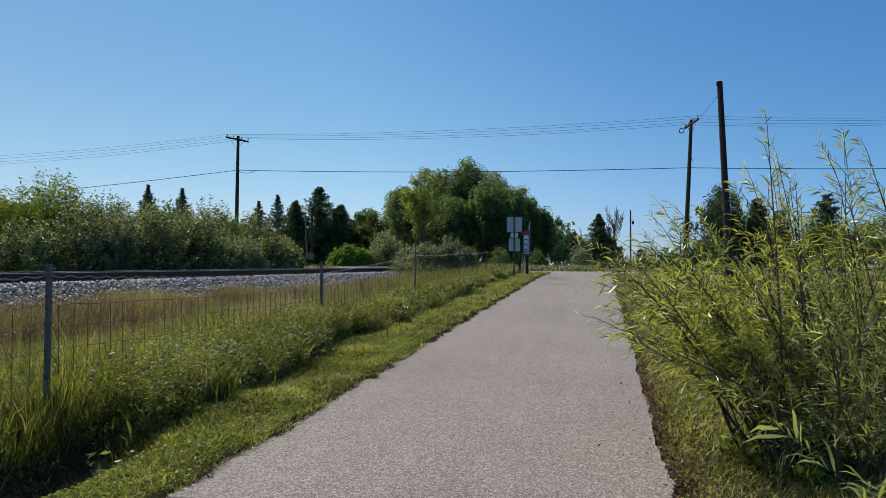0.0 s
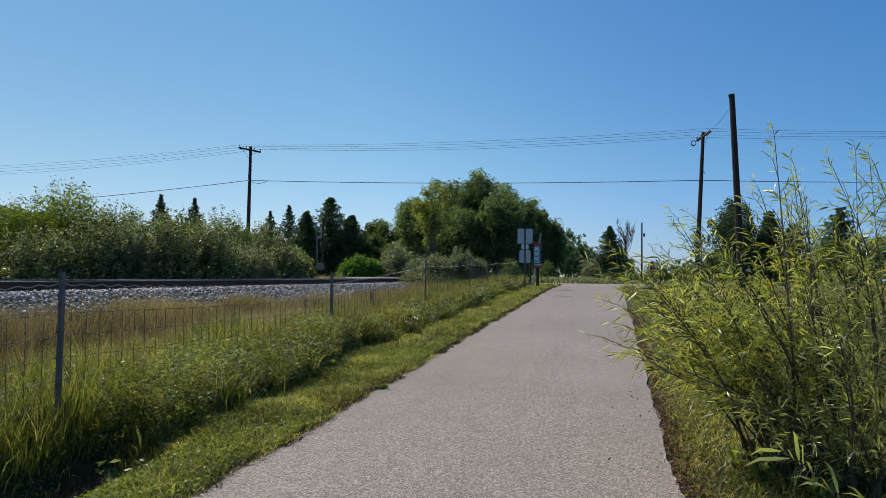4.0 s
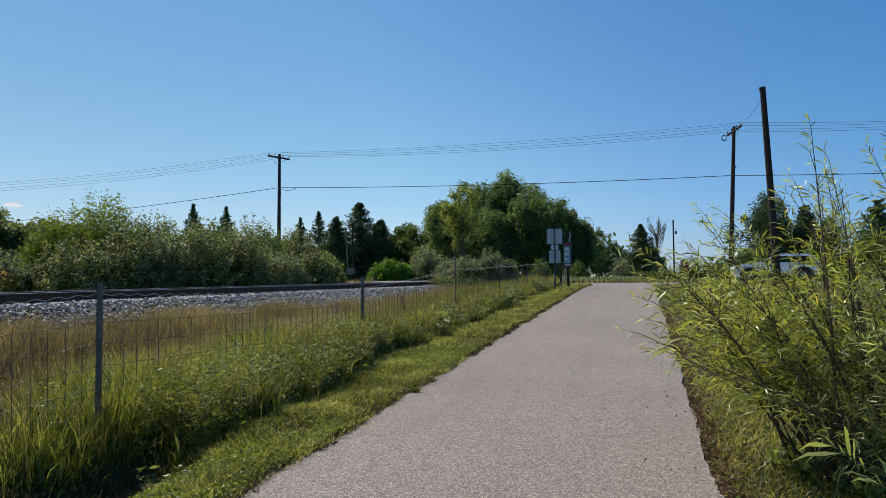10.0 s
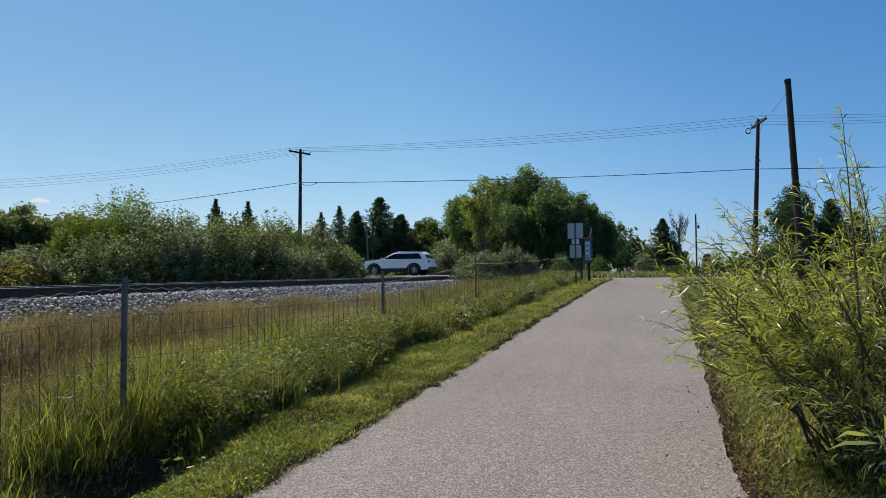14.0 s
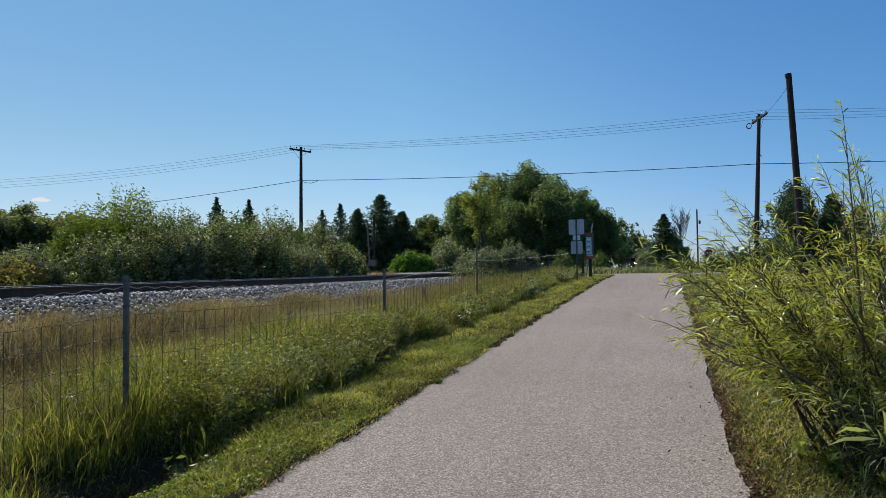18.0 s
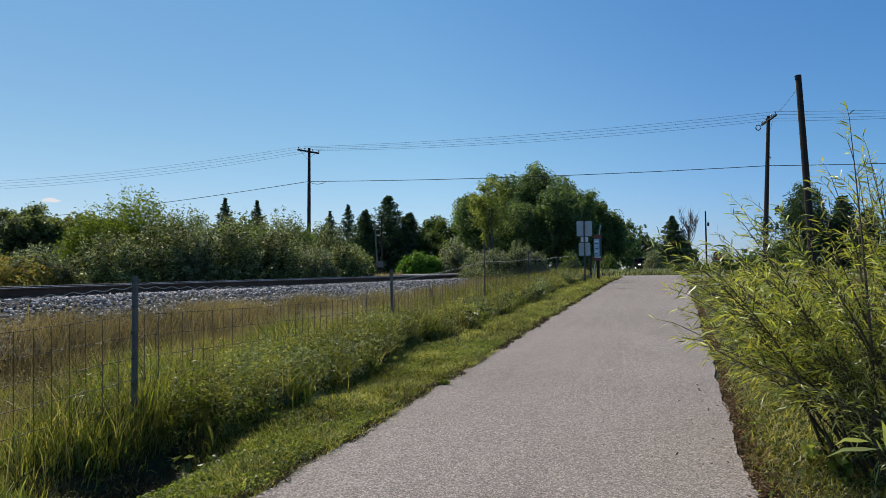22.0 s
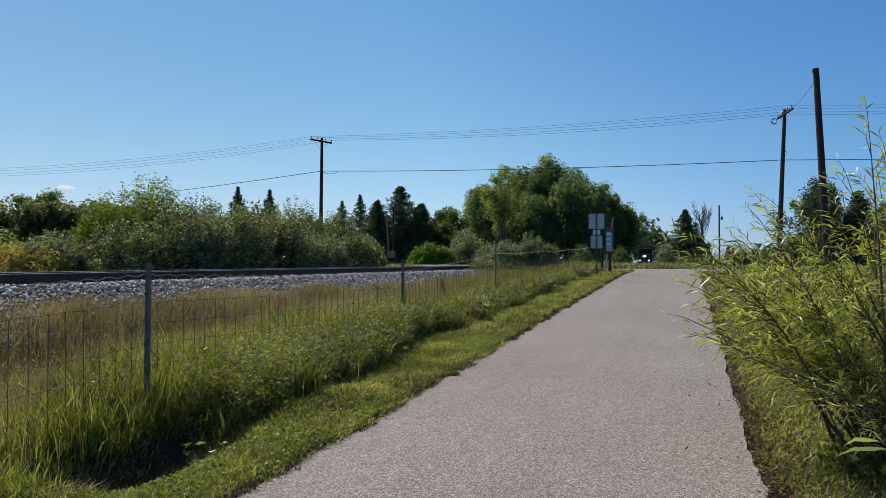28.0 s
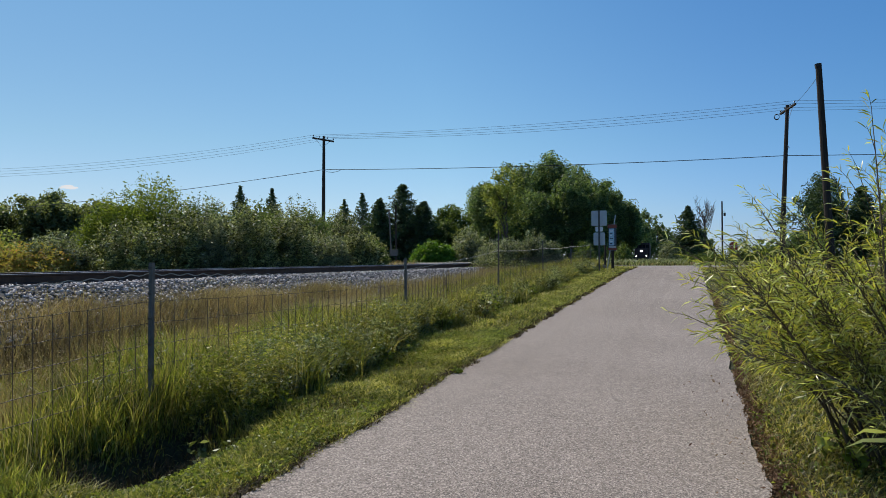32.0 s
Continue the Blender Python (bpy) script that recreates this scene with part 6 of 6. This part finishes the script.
    for cx in (fx, rx):
        for sgn in (-1, 1):
            e = new("wheel")
            e.parent = car
            e.location = (cx, sgn * (W / 2 - 0.13), R)
            bm = bmesh.new()
            n = 24
            prof = [(-0.11, 0.25), (-0.11, R - 0.03), (-0.08, R), (0.08, R), (0.11, R - 0.03), (0.11, 0.25)]
            rings = [[bm.verts.new((rr * math.cos(k * math.tau / n), yy, rr * math.sin(k * math.tau / n))) for k in range(n)] for yy, rr in prof]
            for r0, r1 in zip(rings, rings[1:]):
                for k in range(n):
                    bm.faces.new((r0[k], r0[(k + 1) % n], r1[(k + 1) % n], r1[k]))
            part("tyre", bm, M_RUBBER, e, smooth=True)
            bm = bmesh.new()
            yo = sgn * 0.085
            hubm = bmesh.new()
            disc(hubm, pose(0, yo - sgn * 0.05, 0, 0, 0, 90 * sgn), 0.255, 0.02, 24)
            part("hub", hubm, M_CLAD, e)
            for k in range(10):
                m = pose(0, yo, 0, 0, 0, 0) @ Matrix.Rotation(k * math.tau / 10, 4, "Y")
                block(bm, -0.015, 0.015, -0.015, 0.015, 0.02, 0.235, m)
            tube(bm, [(0, yo - 0.03, 0), (0, yo + 0.03, 0)], 0.06, 10)
            part("rim", bm, M_ALLOY, e, "silver alloy rim")
            wheels.append(e)
    for o in car.children:      # low beltline and roof over the wheels
        if o not in wheels:
            for v in o.data.vertices:
                v.co.z = v.co.z if v.co.z < 0.45 else 0.45 + (v.co.z - 0.45) * squat
    return car, wheels


def bevelled_soft(bm, w):
    edges = [e for e in bm.edges if len(e.link_faces) == 2 and e.calc_face_angle(0) > 0.35]
    bmesh.ops.bevel(bm, geom=edges, offset=w, segments=2, affect="EDGES", profile=0.5, clamp_overlap=True)
    bmesh.ops.triangulate(bm, faces=[f for f in bm.faces if len(f.verts) > 4])
    return bm


white_suv, white_wheels = build_car("white_suv", M_CARWHITE, "white estate SUV driving over the railway crossing", 4.46, 1.84, 1.62, 2.68, True)
dark_suv, dark_wheels = build_car("dark_suv", M_CARNAVY, "dark blue compact SUV driving over the railway crossing", 4.12, 1.80, 1.62, 2.62, False)


# ---- locomotive ----
def build_loco():
    """Front at -y, origin on the rails under the coupler face."""
    lo = tagged(new("locomotive"), "grimy dark red diesel locomotive with lit headlights", "locomotive")
    part("underframe", box(-1.5, 1.5, 0.4, 18.5, 1.05, 1.45, 0.03), M_LOCODARK, lo)
    part("nose", bevelled(block_bm(-1.05, 1.05, 1.0, 3.0, 1.45, 2.95), 0.12), M_LOCO, lo)
    part("cab", bevelled(block_bm(-1.5, 1.5, 3.0, 5.4, 1.45, 4.35), 0.12), M_LOCO, lo)
    part("hood", bevelled(block_bm(-0.85, 0.85, 5.4, 17.8, 1.45, 4.2), 0.1), M_LOCO, lo)
    for x0, x1 in ((-1.32, -0.72), (-0.62, -0.06), (0.06, 0.62), (0.72, 1.32)):
        part("cab_window", box(x0, x1, 2.97, 3.01, 3.3, 3.95, 0.01), M_CARGLASS, lo, "dark cab window")
    part("number_board", box(-0.9, 0.9, 2.95, 3.0, 4.0, 4.22, 0.01), M_LOCODARK, lo)
    part("pilot", bevelled(block_bm(-1.4, 1.4, 0.35, 0.6, 0.15, 1.1), 0.04), M_LOCODARK, lo)
    part("coupler", bevelled(block_bm(-0.14, 0.14, -0.25, 0.4, 0.75, 1.05), 0.03), M_LOCODARK, lo)
    hb = part("headlight_housing", bevelled(block_bm(-0.32, 0.32, 0.9, 1.02, 2.45, 2.8), 0.04), M_LOCODARK, lo)
    for x in (-0.14, 0.14):
        bm = bmesh.new()
        disc(bm, pose(x, 0.895, 2.62, 0, 0, -90), 0.10, 0.01, 18)
        part("headlight", bm, M_LAMP, lo, "lit headlight")
    for x in (-0.98, 0.98):
        part("ditch_light_housing", bevelled(block_bm(x - 0.16, x + 0.16, 0.42, 0.62, 1.5, 1.8), 0.03), M_LOCODARK, lo)
        bm = bmesh.new()
        disc(bm, pose(x, 0.415, 1.65, 0, 0, -90), 0.10, 0.01, 18)
        part("ditch_light", bm, M_DITCH, lo, "lit ditch light")
    for x in (-1.35, -0.75, 0.75, 1.35):
        bm = bmesh.new()
        tube(bm, [(x, 0.5, 1.4), (x, 0.5, 2.45)], 0.022, 6)
        part("handrail", bm, M_LOCODARK, lo)
    for y in (4.2, 14.2):
        part("bogie", bevelled(block_bm(-1.15, 1.15, y - 1.9, y + 1.9, 0.35, 0.95), 0.05), M_LOCODARK, lo)
        for dy in (-1.5, 0, 1.5):
            for x in (-0.82, 0.70):
                bm = bmesh.new()
                disc(bm, pose(x, y + dy, 0.5), 0.5, 0.12, 24)
                part("wheel", bm, M_RAIL, lo)
    part("fuel_tank", bevelled(block_bm(-1.2, 1.2, 7.2, 11.2, 0.35, 1.05), 0.12), M_LOCODARK, lo)
    return lo


locomotive = build_loco()


# ---- a small far cloud ----
def build_cloud():
    bm = bmesh.new()
    r = random.Random(4)
    for k in range(14):
        u = k / 13 - 0.5
        m = pose(u * 46, r.uniform(-5, 5), r.uniform(-3, 3) + 6 * (0.25 - u * u))
        s = r.uniform(4.5, 7.5) * (1.15 - 1.4 * abs(u))
        bmesh.ops.create_icosphere(bm, subdivisions=2, radius=1.0, matrix=m @ Matrix.Diagonal((s * 1.6, s, s * 0.75, 1)))
    m = Nodes("cloud_glow")
    # white emission stands in for sunlight on and through the cloud
    lit = m.n("ShaderNodeEmission", Color=(0.93, 0.94, 0.97, 1), Strength=0.82)
    clear = m.n("ShaderNodeBsdfTransparent")
    d = m.n("ShaderNodeMixShader", Fac=0.3)
    m.link(lit.outputs[0], d.inputs[1])
    m.link(clear.outputs[0], d.inputs[2])
    ob = part("cloud", bm, m.done(d), None, smooth=True)
    ob.location = (-1832, 1696, 234)
    ob.rotation_euler = (0, 0, radians(48))
    tagged(ob, "small white fair-weather cloud low in the sky", "cloud", kind="structure")


build_cloud()


# ---- what moves ----
def drive(car, wheels, front0, t0, speed, half, gain=0.0):
    rows = []
    for k in range(65):
        t = 0.5 * k
        u = min(max(t - t0, 0.0), 3.0)
        x = front0 - speed * (t - t0) - gain * (u * u + 2 * u * max(t - t0 - 3.0, 0.0)) + half
        rows.append((t, pose(x, LANE_Y, float(road_z(x)) + 0.025, 0, 0, 180)))
    walk(car, rows)
    for w in wheels:
        at = w.location.copy()
        turn = (speed + 3 * gain) / 0.36 / FPS
        first, last = frame(t0 - 2.2), frame(t0 + 3.6)
        spin = [(0.0, Matrix.Translation(at))]
        spin += [((k - 1) / FPS, Matrix.Translation(at) @ Matrix.Rotation(turn * (k - first), 4, "Y")) for k in range(first, last + 1)]
        spin += [(32.0, spin[-1][1])]
        walk(w, spin)



def motions():
    drive(white_suv, white_wheels, -1.54, 11.2, 5.2, 2.23, 0.31)
    drive(dark_suv, dark_wheels, -2.25, 19.4, 10.6, 2.06)
    rows = []
    for t in range(0, 33, 2):
        y = 147 + 4.5 * (32 - t)
        rows.append((t, pose(float(track_x(y)), y, RAIL_Z - float(fall(y)), -0.53, 0, -0.6)))
    walk(locomotive, rows)
    for stem, at, phase, amp, az in SWAYING:
        rows = []
        for k in range(41):
            t = 0.8 * k
            gust = 0.6 + 0.4 * math.sin(t * 0.55 + at[0])
            a = amp * gust * math.sin(t * 2.1 + phase) + 0.5 * amp * math.sin(t * 1.13 + phase * 2)
            b = 0.7 * amp * gust * math.sin(t * 1.7 + phase * 1.6)
            rows.append((t, pose(*at, b, a, 0)))
        walk(stem, rows)


motions()
